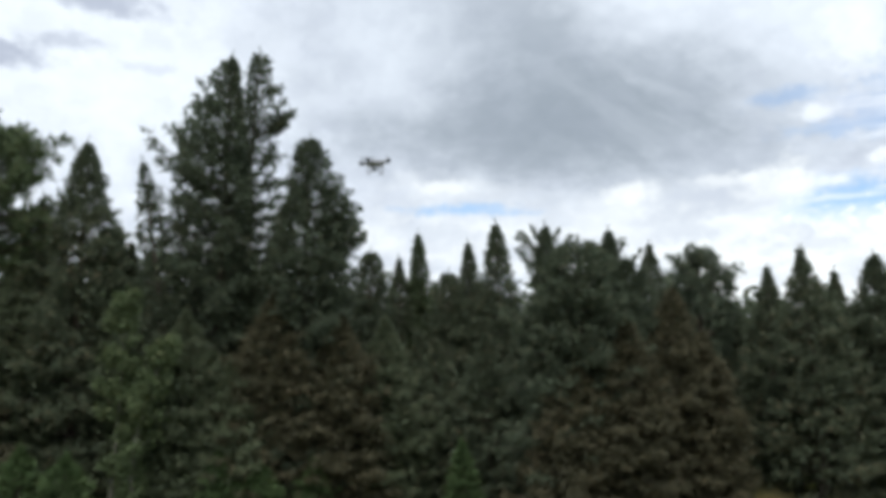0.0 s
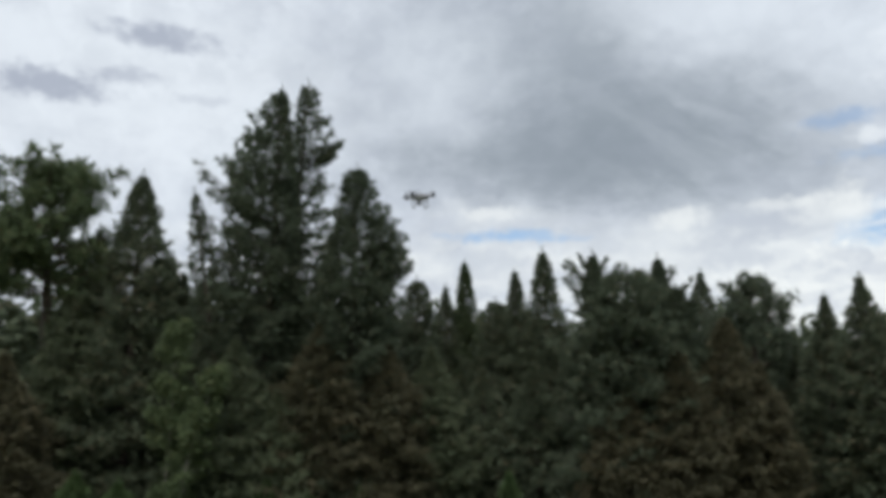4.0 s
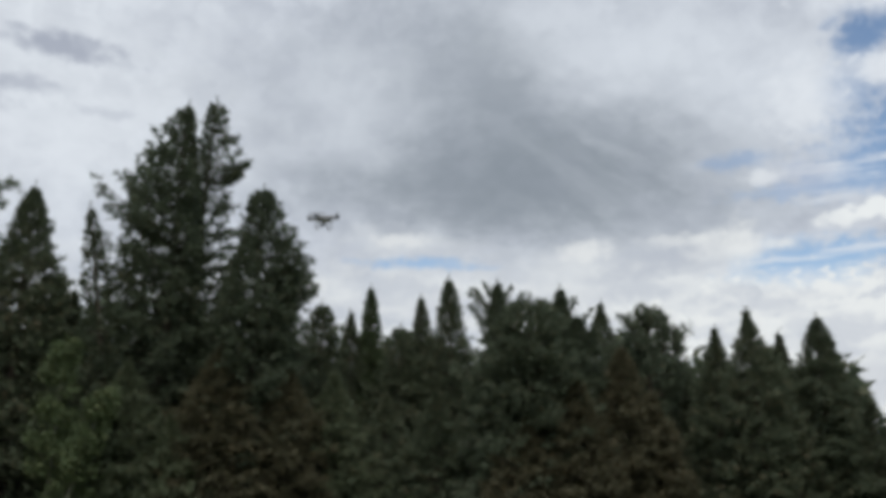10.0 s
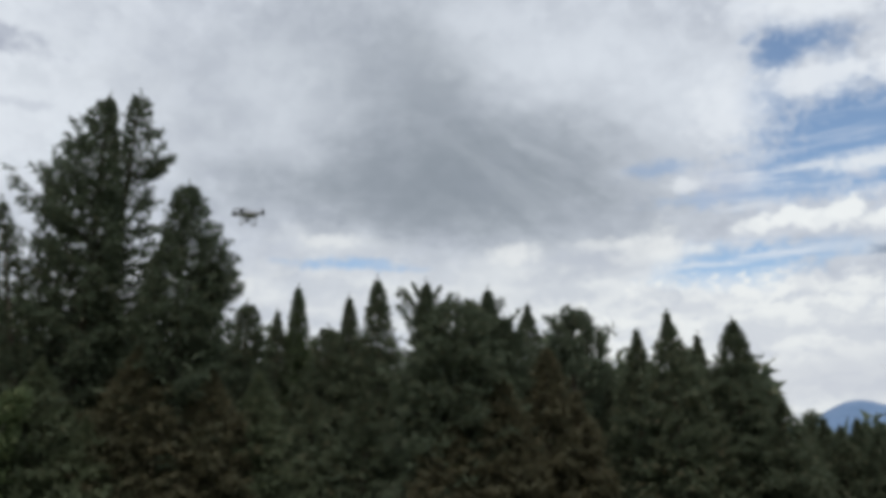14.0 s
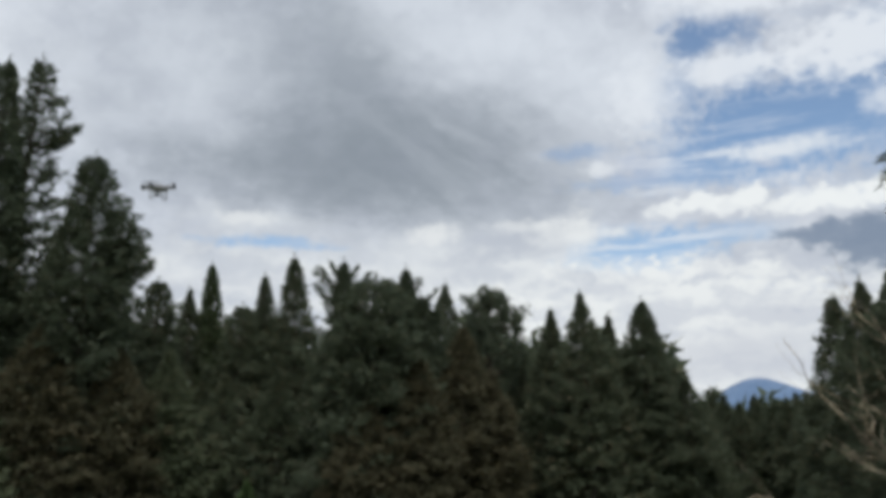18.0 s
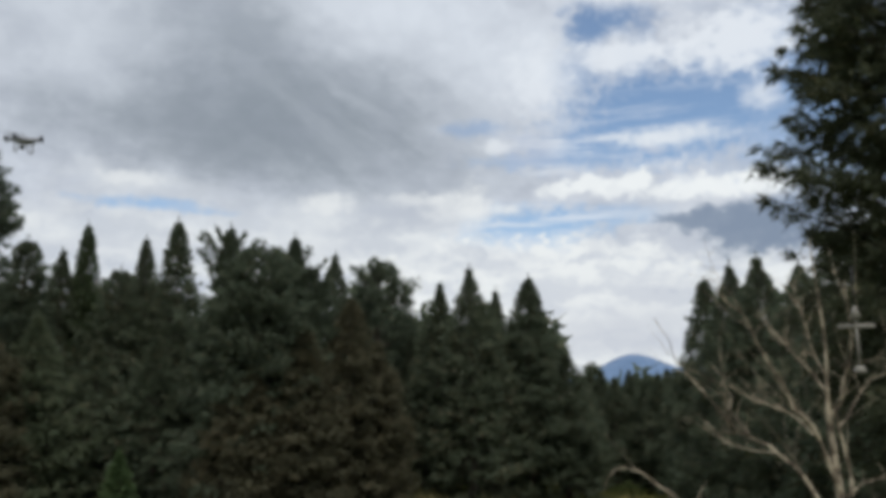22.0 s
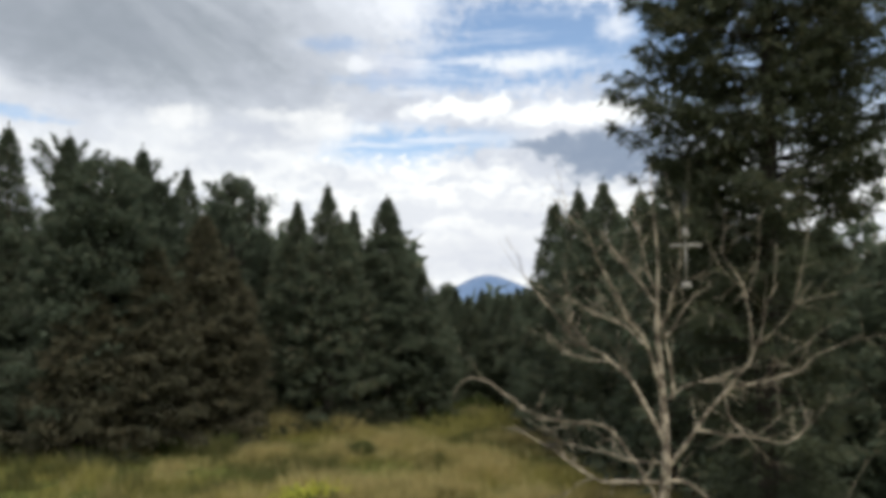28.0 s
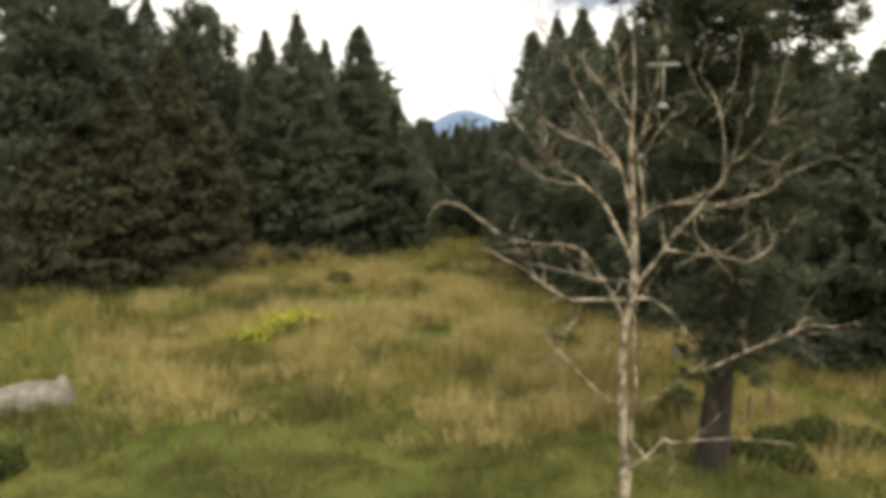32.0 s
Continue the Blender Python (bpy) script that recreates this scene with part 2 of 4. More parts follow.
# smaller heaps below the grey cloud
deck = layer((0.54, 0.56, 0.62), deck, [(19.8, 12.6, 3.8, 0.95, 0.7, 0.75), (16.6, 11.4, 2.2, 0.45, 0.8, 0.5)], FINE)
deck = layer((0.89, 0.88, 0.865), deck, [(13.9, 13.2, 1.8, 0.62, 0.75, 0.75), (25.0, 13.2, 1.0, 1.3, 0.8, 0.7), (23.6, 13, 2.0, 1.0, 0.8, 0.6), (21, 13.7, 2.2, 0.4, 0.7, 0.5), (0.1, 14.1, 1.8, 0.42, 0.8, 0.6), (27.5, 12.9, 0.8, 0.35, 0.7, 0.7), (31.6, 10.9, 0.8, 0.3, 0.7, 0.6)], FINE)
# below the horizon: dull ground light
sky_colour = N.mix(N.ramp(xyz[2], -0.02, -0.10), deck, (0.10, 0.11, 0.09))
back = N.add("ShaderNodeBackground", (sky_colour, 1.0))
N.add("ShaderNodeOutputWorld", (back.outputs[0],))

sun = new("sun", bpy.data.lights.new("sun", "SUN"))
sun.data.energy, sun.data.angle, sun.data.color = 1.85, radians(30), (1.0, 0.93, 0.82)
sun.matrix_world = look((60 * math.sin(radians(SUN_AZ)), 60 * math.cos(radians(SUN_AZ)), 60 * math.tan(radians(SUN_EL))), (0, 0, 0))


# ---------------------------------------------------------------- materials
def material(name, rough=0.8):
    m = bpy.data.materials.new(name)
    m.use_nodes = True
    t = m.node_tree
    n = Nodes(t)
    b = t.nodes["Principled BSDF"]
    b.inputs["Roughness"].default_value = rough
    return m, n, b


def leafy(name, dark, light, accent, share=0.12, through=0.25, clump=0.35):
    """Needles or blades: hue varies from piece to piece and in drifts over the plant."""
    m, n, b = material(name, 0.7)
    geo = n.add("ShaderNodeNewGeometry")
    rnd = geo.outputs["Random Per Island"]
    where = n.add("ShaderNodeTexCoord").outputs["Object"]
    drift = n.ramp(n.noise(where, 0.55, 3.0), 0.35, 0.68)
    c = n.mix(n.math("MULTIPLY_ADD", rnd, 0.6, 0.2), dark, light)
    c = n.mix(n.math("MULTIPLY", drift, n.ramp(rnd, 1 - 3.2 * share, 1.0)), c, accent)
    c = n.mix(n.math("MULTIPLY", n.ramp(n.noise(where, 2.3, 2.0), 0.45, 0.7), clump), c, dark)
    own = n.add("ShaderNodeObjectInfo").outputs["Random"]
    c = n.mix(n.math("MULTIPLY", own, 0.30), c, dark)
    m.node_tree.links.new(c, b.inputs["Base Color"])
    b.inputs["Specular IOR Level"].default_value = 0.25
    tr = n.add("ShaderNodeBsdfTranslucent", (c,))
    mx = n.add("ShaderNodeMixShader", (through, b.outputs[0], tr.outputs[0]))
    m.node_tree.links.new(mx.outputs[0], m.node_tree.nodes["Material Output"].inputs[0])
    return m


def barky(name, dark, light, scale=6.0, bump=0.6, rough=0.9):
    m, n, b = material(name, rough)
    where = n.add("ShaderNodeTexCoord").outputs["Object"]
    long_way = n.vec("MULTIPLY", where, (1.0, 1.0, 0.22))
    g = n.noise(long_way, scale, 6.0, 0.65)
    big = n.noise(where, 1.3, 3.0)
    c = n.mix(n.ramp(g, 0.3, 0.72), dark, light)
    c = n.mix(n.math("MULTIPLY", n.ramp(big, 0.45, 0.75), 0.45), c, dark)
    m.node_tree.links.new(c, b.inputs["Base Color"])
    bp = n.add("ShaderNodeBump", {"Strength": bump, "Distance": 0.03, "Height": g})
    m.node_tree.links.new(bp.outputs[0], b.inputs["Normal"])
    return m


def weathered():
    """Bare wood: grey silvered stretches, brown where bark still clings, dark cracks."""
    m, n, b = material("weathered_deadwood", 0.85)
    where = n.add("ShaderNodeTexCoord").outputs["Object"]
    patch_ = n.noise(where, 5.5, 4.0, 0.6)
    fine_ = n.noise(n.vec("MULTIPLY", where, (1.0, 1.0, 0.35)), 30.0, 4.0, 0.65)
    c = n.mix(n.ramp(patch_, 0.40, 0.60), (0.120, 0.092, 0.064), (0.50, 0.42, 0.305))
    c = n.mix(n.math("MULTIPLY", n.ramp(fine_, 0.48, 0.66), 0.6), c, (0.09, 0.068, 0.050))
    m.node_tree.links.new(c, b.inputs["Base Color"])
    bp = n.add("ShaderNodeBump", {"Strength": 0.7, "Distance": 0.02, "Height": fine_})
    m.node_tree.links.new(bp.outputs[0], b.inputs["Normal"])
    return m


NEEDLE = leafy("spruce_needles", (0.067, 0.090, 0.061), (0.185, 0.213, 0.131), (0.252, 0.198, 0.122), 0.10, 0.4)
NEEDLE_BLUE = leafy("fir_needles", (0.064, 0.085, 0.057), (0.164, 0.195, 0.127), (0.213, 0.194, 0.123), 0.08, 0.4)
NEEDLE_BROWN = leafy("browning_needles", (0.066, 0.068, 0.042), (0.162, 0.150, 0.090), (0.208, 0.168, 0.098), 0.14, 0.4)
NEEDLE_MID = leafy("bushy_spruce_needles", (0.077, 0.100, 0.061), (0.200, 0.232, 0.136), (0.238, 0.216, 0.134), 0.10, 0.4)
NEEDLE_DARK = leafy("large_conifer_needles", (0.048, 0.060, 0.038), (0.128, 0.142, 0.080), (0.170, 0.148, 0.080), 0.10, 0.4)
NEEDLE_PINE = leafy("pine_needles", (0.061, 0.089, 0.045), (0.164, 0.210, 0.098), (0.206, 0.196, 0.103))
NEEDLE_YOUNG = leafy("young_pine_needles", (0.050, 0.086, 0.036), (0.126, 0.180, 0.068), (0.135, 0.153, 0.063))
LEAF_LIGHT = leafy("aspen_leaves", (0.074, 0.105, 0.050), (0.165, 0.212, 0.100), (0.21, 0.22, 0.105), 0.15, 0.35)
GRASS_GREEN = leafy("green_grass_blades", (0.120, 0.138, 0.042), (0.290, 0.298, 0.100), (0.40, 0.33, 0.13), 0.18, 0.45, 0.55)
GRASS_DRY = leafy("dry_grass_blades", (0.30, 0.255, 0.100), (0.72, 0.61, 0.26), (0.82, 0.69, 0.34), 0.25, 0.45, 0.6)
GRASS_PALE = leafy("yellow_green_blades", (0.205, 0.195, 0.056), (0.52, 0.47, 0.140), (0.60, 0.50, 0.18), 0.2, 0.45, 0.6)
GRASS_SEDGE = leafy("sedge_blades", (0.085, 0.098, 0.032), (0.21, 0.215, 0.072), (0.27, 0.22, 0.09), 0.15, 0.4, 0.6)
FLOWER = leafy("yellow_blossom", (0.36, 0.40, 0.06), (0.74, 0.70, 0.11), (0.80, 0.72, 0.16), 0.3, 0.3)
SHRUB_LIGHT = leafy("light_shrub_leaves", (0.09, 0.13, 0.035), (0.24, 0.29, 0.07), (0.34, 0.34, 0.08), 0.15, 0.3)
SHRUB = leafy("shrub_leaves", (0.060, 0.085, 0.028), (0.16, 0.195, 0.060), (0.18, 0.17, 0.06), 0.15, 0.4)
BARK = barky("conifer_bark", (0.035, 0.028, 0.022), (0.13, 0.10, 0.08))
BARK_DARK = barky("dark_bark", (0.015, 0.012, 0.008), (0.050, 0.039, 0.026))
BARK_RED = barky("pine_bark", (0.10, 0.05, 0.03), (0.30, 0.16, 0.10))
DEADWOOD = weathered()
PALE_BARK = barky("aspen_bark", (0.10, 0.095, 0.075), (0.26, 0.25, 0.21))
STUMP_WOOD = barky("rotten_wood", (0.08, 0.055, 0.035), (0.24, 0.17, 0.11))


def ground_material():
    m, n, b = material("meadow_soil", 0.95)
    b.inputs["Specular IOR Level"].default_value = 0.08
    where = n.add("ShaderNodeTexCoord").outputs["Object"]
    c = n.mix(n.ramp(n.noise(where, 0.22, 4.0), 0.38, 0.66), (0.088, 0.118, 0.026), (0.165, 0.165, 0.046))
    c = n.mix(n.math("MULTIPLY", n.ramp(n.noise(where, 1.1, 5.0), 0.42, 0.7), 0.55), c, (0.065, 0.086, 0.020))
    c = n.mix(n.math("MULTIPLY", n.ramp(n.noise(where, 0.75, 2.0), 0.62, 0.74), 0.6), c, (0.19, 0.13, 0.085))
    g = n.noise(where, 14.0, 5.0, 0.7)
    c = n.mix(n.math("MULTIPLY", g, 0.5), c, (0.105, 0.11, 0.032))
    m.node_tree.links.new(c, b.inputs["Base Color"])
    bp = n.add("ShaderNodeBump", {"Strength": 0.9, "Distance": 0.06, "Height": g})
    m.node_tree.links.new(bp.outputs[0], b.inputs["Normal"])
    return m


def stony(name, dark, light, scale=5.0):
    m, n, b = material(name, 0.85)
    where = n.add("ShaderNodeTexCoord").outputs["Object"]
    g = n.noise(where, scale, 6.0, 0.6)
    c = n.mix(n.ramp(g, 0.3, 0.7), dark, light)
    c = n.mix(n.math("MULTIPLY", n.ramp(n.noise(where, scale * 5, 3.0), 0.55, 0.7), 0.5), c, dark)
    m.node_tree.links.new(c, b.inputs["Base Color"])
    bp = n.add("ShaderNodeBump", {"Strength": 0.5, "Distance": 0.02, "Height": g})
    m.node_tree.links.new(bp.outputs[0], b.inputs["Normal"])
    return m


def plain(name, colour, rough=0.5, metal=0.0):
    m, n, b = material(name, rough)
    where = n.add("ShaderNodeTexCoord").outputs["Object"]
    g = n.noise(where, 18.0, 3.0)
    c = n.mix(n.math("MULTIPLY", g, 0.3), colour, tuple(0.7 * v for v in colour))
    m.node_tree.links.new(c, b.inputs["Base Color"])
    b.inputs["Metallic"].default_value = metal
    return m


SOIL = ground_material()
STONE = stony("pale_stone", (0.12, 0.108, 0.088), (0.26, 0.24, 0.20))
STONE_GREY = stony("grey_stone", (0.065, 0.060, 0.062), (0.135, 0.125, 0.13))
# forested slope with the blue of distance haze mixed into its base colour
FAR_SLOPE = stony("far_haze_blue_slope", (0.115, 0.185, 0.315), (0.155, 0.235, 0.375), 0.012)
WHITE_SHELL = plain("white_plastic", (0.30, 0.30, 0.325), 0.35)
DARK_PLASTIC = plain("dark_plastic", (0.03, 0.03, 0.035), 0.45)
PROP_GREY = plain("grey_propeller", (0.10, 0.10, 0.11), 0.4)
GLASS_DARK = plain("camera_glass", (0.02, 0.02, 0.03), 0.08)
FEEDER_PALE = plain("pale_feeder_plastic", (0.27, 0.25, 0.215), 0.5)


# ---------------------------------------------------------------- mesh helpers
def polar(a, d, z=0.0):
    """A place d metres off at azimuth a (degrees, to the right of the first view)."""
    return Vector((d * math.sin(radians(a)), d * math.cos(radians(a)), z))


def height_at(e, d):
    return EYE[2] + d * math.tan(radians(e))


def soup(name, verts, faces, mat, smooth=False):
    """A mesh from arrays of places and triangles or quads."""
    me = bpy.data.meshes.new(name)
    verts, faces = np.asarray(verts, np.float32), np.asarray(faces, np.int32)
    k = faces.shape[1]
    me.vertices.add(len(verts))
    me.vertices.foreach_set("co", verts.ravel())
    me.loops.add(faces.size)
    me.loops.foreach_set("vertex_index", faces.ravel())
    me.polygons.add(len(faces))
    me.polygons.foreach_set("loop_start", np.arange(len(faces), dtype=np.int32) * k)
    me.polygons.foreach_set("loop_total", np.full(len(faces), k, np.int32))
    me.polygons.foreach_set("use_smooth", np.full(len(faces), smooth))
    me.materials.append(mat)
    me.update(calc_edges=True)
    return me


def child(name, me, parent, label="", kind=""):
    ob = new(name, me)
    ob.parent = parent
    return tagged(ob, label, kind=kind)


def part(name, bm, mat, parent, label="", smooth=True):
    me = bpy.data.meshes.new(name)
    for f in bm.faces:
        f.smooth = smooth
    bm.to_mesh(me)
    bm.free()
    me.materials.append(mat)
    return child(name, me, parent, label)


def tubes(paths, radii, sides=5):
    """Tapered tubes along paths: arrays (count, points, 3) and (count, points)."""
    paths, radii = np.asarray(paths, float), np.asarray(radii, float)
    c, p, _ = paths.shape
    along = np.gradient(paths, axis=1)
    along /= np.linalg.norm(along, axis=2, keepdims=True) + 1e-9
    ref = np.where(np.abs(along[..., 2:3]) > 0.9, np.array([1.0, 0, 0]), np.array([0, 0, 1.0]))
    e1 = np.cross(along, ref)
    e1 /= np.linalg.norm(e1, axis=2, keepdims=True) + 1e-9
    e2 = np.cross(along, e1)
    a = np.arange(sides) * 2 * np.pi / sides
    ring = e1[:, :, None] * np.cos(a)[:, None] + e2[:, :, None] * np.sin(a)[:, None]
    v = (paths[:, :, None] + ring * radii[:, :, None, None]).reshape(-1, 3)
    i = np.arange(c * p * sides).reshape(c, p, sides)
    j = np.roll(i, -1, axis=2)
    f = np.stack([i[:, :-1], j[:, :-1], j[:, 1:], i[:, 1:]], axis=-1).reshape(-1, 4)
    return v, f


def blades(rng, at, toward, length, width, n, spread):
    """Narrow triangles, n from each place, that fan out round its direction."""
    at, toward = np.repeat(at, n, 0), np.repeat(toward, n, 0)
    k = len(at)
    d = toward + rng.normal(0, spread, (k, 3))
    d /= np.linalg.norm(d, axis=1, keepdims=True) + 1e-9
    side = np.cross(d, rng.normal(0, 1, (k, 3)))
    side /= np.linalg.norm(side, axis=1, keepdims=True) + 1e-9
    ln = length * rng.uniform(0.6, 1.25, (k, 1))
    w = width * rng.uniform(0.6, 1.3, (k, 1))
    base = at + d * ln * 0.25
    v = np.stack([base - side * w, base + side * w, at + d * ln * 1.1], 1).reshape(-1, 3)
    return v, np.arange(3 * k).reshape(-1, 3)


# ---------------------------------------------------------------- large structure
def build_ground():
    """One sheet to the horizon, finely divided and gently uneven near the meadow."""
    r = np.concatenate([np.linspace(0, 60, 70), np.geomspace(64, 4200, 30)])
    a = np.linspace(0, 2 * np.pi, 181)[:-1]
    rr, aa = np.meshgrid(r, a, indexing="ij")
    x, y = rr * np.sin(aa), rr * np.cos(aa)
    z = 0.10 * np.sin(x * 0.31 + 1.0) * np.cos(y * 0.27) + 0.05 * np.sin(x * 0.9 + y * 0.7)
    z = z * np.clip((90 - rr) / 40, 0, 1)
    i = np.arange(rr.size).reshape(rr.shape)
    j = np.roll(i, -1, 1)
    f = np.stack([i[:-1], i[1:], j[1:], j[:-1]], -1).reshape(-1, 4)
    me = soup("ground", np.stack([x, y, z], -1).reshape(-1, 3), f, SOIL, True)
    tagged(new("ground", me), "uneven meadow ground of green and straw-coloured grass", "ground", kind="structure")


def ground_z(x, y):
    return (0.10 * math.sin(x * 0.31 + 1.0) * math.cos(y * 0.27) + 0.05 * math.sin(x * 0.9 + y * 0.7)) * min(max((90 - math.hypot(x, y)) / 40, 0), 1)


build_ground()


def build_mountain():
    d = 3600.0
    n, m = 90, 16
    v, f = [], []
    for i in range(n + 1):
        a = 28 + 24 * i / n
        s = a - 36.0
        crest = 162 * math.exp(-((s - 0.1) / 3.1) ** 2) + 46 * math.exp(-((s - 4.0) / 2.6) ** 2) + 24 * math.exp(-((s + 4.5) / 2.2) ** 2) + 40 * math.exp(-((s - 9) / 4) ** 2)
        crest += 2.2 * noise.noise((a * 1.7, 0, 0)) + 1.0 * noise.noise((a * 5, 3, 0))
        for j in range(m + 1):
            k = j / m
            x, y, _ = polar(a, d + 420 * k)
            z = (crest + 6) * math.sin(k * math.pi / 2) * (1 + 0.10 * noise.noise((a * 2.5, k * 4, 7)) * (1 - k)) - 4
            v.append((x, y, z))
    for i in range(n):
        for j in range(m):
            p = i * (m + 1) + j
            f.append((p, p + m + 1, p + m + 2, p + 1))
    tagged(new("mountain", soup("mountain", v, f, FAR_SLOPE, True)), "distant forested mountain behind the trees, its colour tinted with haze blue", "mountain", kind="structure")


build_mountain()


# ---------------------------------------------------------------- trees
def trunk_path(base, top, bend, rng, n=10):
    s = np.linspace(0, 1, n)[:, None]
    p = np.array(base) * (1 - s) + np.array(top) * s
    sway = rng.normal(0, 1, 3) * [1, 1, 0]
    return p + np.sin(s * np.pi * 1.3) * sway * bend


def conifer(a, d, top_e, profile, name="spruce_tree", label="", lean=0.0, limbs=200, sprays=16, fan=6, clear=0.08, needle=None,
            droop=0.22, gaps=0.0, blade=(0.27, 0.034), r_trunk=None, seed=0, up=0.35, bark=None, tall=None, tier=0.27, fill=185, arms=(), holes=0.0):
    """A spruce or fir: tapered trunk, whorled boughs, each a flat drooping fan of needle twigs.
    profile: (share of height, crown radius) or (share, radius to one side, radius to the other) from foot to top, in metres."""
    rng = np.random.default_rng(seed + 1000)
    foot = polar(a, d)
    foot.z = ground_z(foot.x, foot.y)
    h = (tall or height_at(top_e, d)) - foot.z
    root = new(name)
    root.location = foot
    tagged(root, label or "dark green spruce at the edge of the wood", "tree", "trees of the wood edge")
    right = np.array((math.cos(radians(a)), -math.sin(radians(a)), 0.0))
    tp = trunk_path((0, 0, -0.1), tuple(right * lean + [0, 0, h]), 0.006 * h, rng)
    s = np.linspace(0, 1, len(tp))
    rt = r_trunk or 0.012 * h + 0.03
    child("trunk", soup("trunk", *tubes([tp], [rt * (1 - s) ** 0.8 + 0.012 + 0.4 * rt * np.exp(-s * 30)], 8), bark or BARK, True), root)
    rows = np.array([row if len(row) == 3 else (row[0], row[1], row[1]) for row in profile])

    def crown_radius(share, angle):
        to_right = 0.5 + 0.5 * np.cos(angle + radians(a))
        return np.interp(share, rows[:, 0], rows[:, 1]) * (1 - to_right) + np.interp(share, rows[:, 0], rows[:, 2]) * to_right

    # boughs, in loose whorls, some long and some short
    tiers = max(9, int(h * (1 - clear) / tier))
    tier_of = np.arange(limbs) % tiers
    u = np.clip(clear + (0.985 - clear) * ((tier_of + 0.5) / tiers) ** 0.84 + rng.normal(0, 0.16 / h, limbs), 0.01, 0.985)
    th = np.arange(limbs) * 2.39996 + rng.normal(0, 0.5, limbs)
    lump = np.array([noise.noise((1.3 * math.cos(q), 1.3 * math.sin(q), 0.55 * v * h + 7.0 * seed)) for q, v in zip(th, u)])
    r = (crown_radius(u, th) * (1.03 + 0.36 * lump) - 0.08) * rng.uniform(0.66, 1.20, limbs)
    keep = rng.uniform(0, 1, limbs) > gaps
    u, th, r = u[keep], th[keep], np.maximum(r[keep], 0.06)
    lift = np.zeros(len(u))
    # single boughs that stick out: (share of height, reach to one side, rise)
    for share, reach, high in arms:
        for k in range(4):
            u = np.append(u, share + rng.normal(0, 0.008))
            th = np.append(th, radians(-a) + (np.pi if reach < 0 else 0.0) + rng.normal(0, 0.16))
            r = np.append(r, abs(reach) * rng.uniform(0.75, 1.0))
            lift = np.append(lift, high)
    n = len(u)
    out = np.stack([np.cos(th), np.sin(th), np.zeros(n)], 1)
    rise = up * (u - 0.35) * 1.6 + rng.normal(0, 0.08, n) + lift + 1.25 * np.clip(u - 0.8, 0, 1)
    # a bough that sweeps up leaves the trunk lower, so that its tip keeps to the outline
    low = np.maximum(u - np.maximum(rise - 0.6 * droop * (1.1 - u) + 0.1, 0) * r / h, 0.8 * clear)
    start = np.stack([np.interp(low, s, tp[:, k]) for k in range(3)], 1)
    q = np.linspace(0, 1, 4)[None, :, None]
    dr = droop * (1.1 - u)[:, None, None]
    path = start[:, None] + out[:, None] * r[:, None, None] * q + np.array([0, 0, 1.0]) * r[:, None, None] * (rise[:, None, None] * q - dr * q * (1.6 - q) + 0.12 * q ** 3)
    lr = (0.010 + 0.010 * r)[:, None] * (1.1 - q[..., 0])
    child("branchwork", soup("branchwork", *tubes(path, lr, 3), bark or BARK), root, kind="stuff")
    # side twigs on both hands of each bough, short towards its tip
    k = np.maximum((sprays * np.clip(r / 1.5, 0.5, 1.6)).astype(int), 9)
    own = np.repeat(np.arange(n), k)
    m = len(own)
    t = rng.uniform(0.10, 1.0, m) ** 0.75
    f = t * 3
    lo = np.clip(f.astype(int), 0, 2)
    w = (f - lo)[:, None]
    at = path[own, lo] * (1 - w) + path[own, lo + 1] * w
    hand = rng.choice([-1.0, 1.0], m)[:, None]
    sidew = np.cross(out[own], [0, 0, 1.0])
    twig = out[own] * 0.75 + sidew * hand * 0.75 + np.outer(np.clip((u[own] - 0.7) * 2.6, 0, 0.8) - 0.22, [0, 0, 1.0]) + rng.normal(0, 0.20, (m, 3))
    reach = ((0.36 * r[own] * (1.08 - t) + 0.05) * rng.uniform(0.5, 1.2, m))[:, None]

    def full(p):
        # pockets of sky between the boughs
        return np.array([noise.noise((x * 1.5 + seed, y * 1.5, z * 1.7)) < 0.55 - holes for x, y, z in p])

    if holes:
        k = full(at)
        at, twig, reach, own = at[k], twig[k], reach[k], own[k]
    at, twig, reach, own = (np.repeat(v, fan, 0) for v in (at, twig, reach, own))
    along = rng.uniform(0.05, 1.0, (len(at), 1))
    at = at + twig * reach * along - np.array([0, 0, 0.10]) * reach * along ** 2 + rng.normal(0, 0.025, at.shape)
    size = np.clip(0.34 + 0.46 * r[own], 0.38, 1.0)[:, None]
    v1, f1 = blades(rng, at, twig * 0.9, blade[0] * size, blade[1] * np.maximum(size, 0.8), 1, 0.40)
    # inner twigs that close the crown round the trunk
    nf = int(fill * h)
    uf = clear + (0.98 - clear) * rng.uniform(0, 1, nf) ** 0.78
    tf = rng.uniform(0, 2 * np.pi, nf)
    rf = crown_radius(uf, tf) * np.sqrt(rng.uniform(0.01, 0.60, nf))
    of = np.stack([np.cos(tf), np.sin(tf), np.clip((uf - 0.6) * 3, -0.1, 1.0)], 1)
    atf = np.stack([np.interp(uf, s, tp[:, c]) for c in range(3)], 1) + of * rf[:, None] * [1, 1, 0.15]
    if holes:
        k = full(atf)
        atf, of, rf = atf[k], of[k], rf[k]
    sf = np.repeat(np.clip(0.35 + 0.6 * rf, 0.38, 1.1), 5)[:, None]
    v0, f0 = blades(rng, atf, of, 1.2 * blade[0] * sf, 1.6 * blade[1] * np.maximum(sf, 0.75), 5, 0.6)
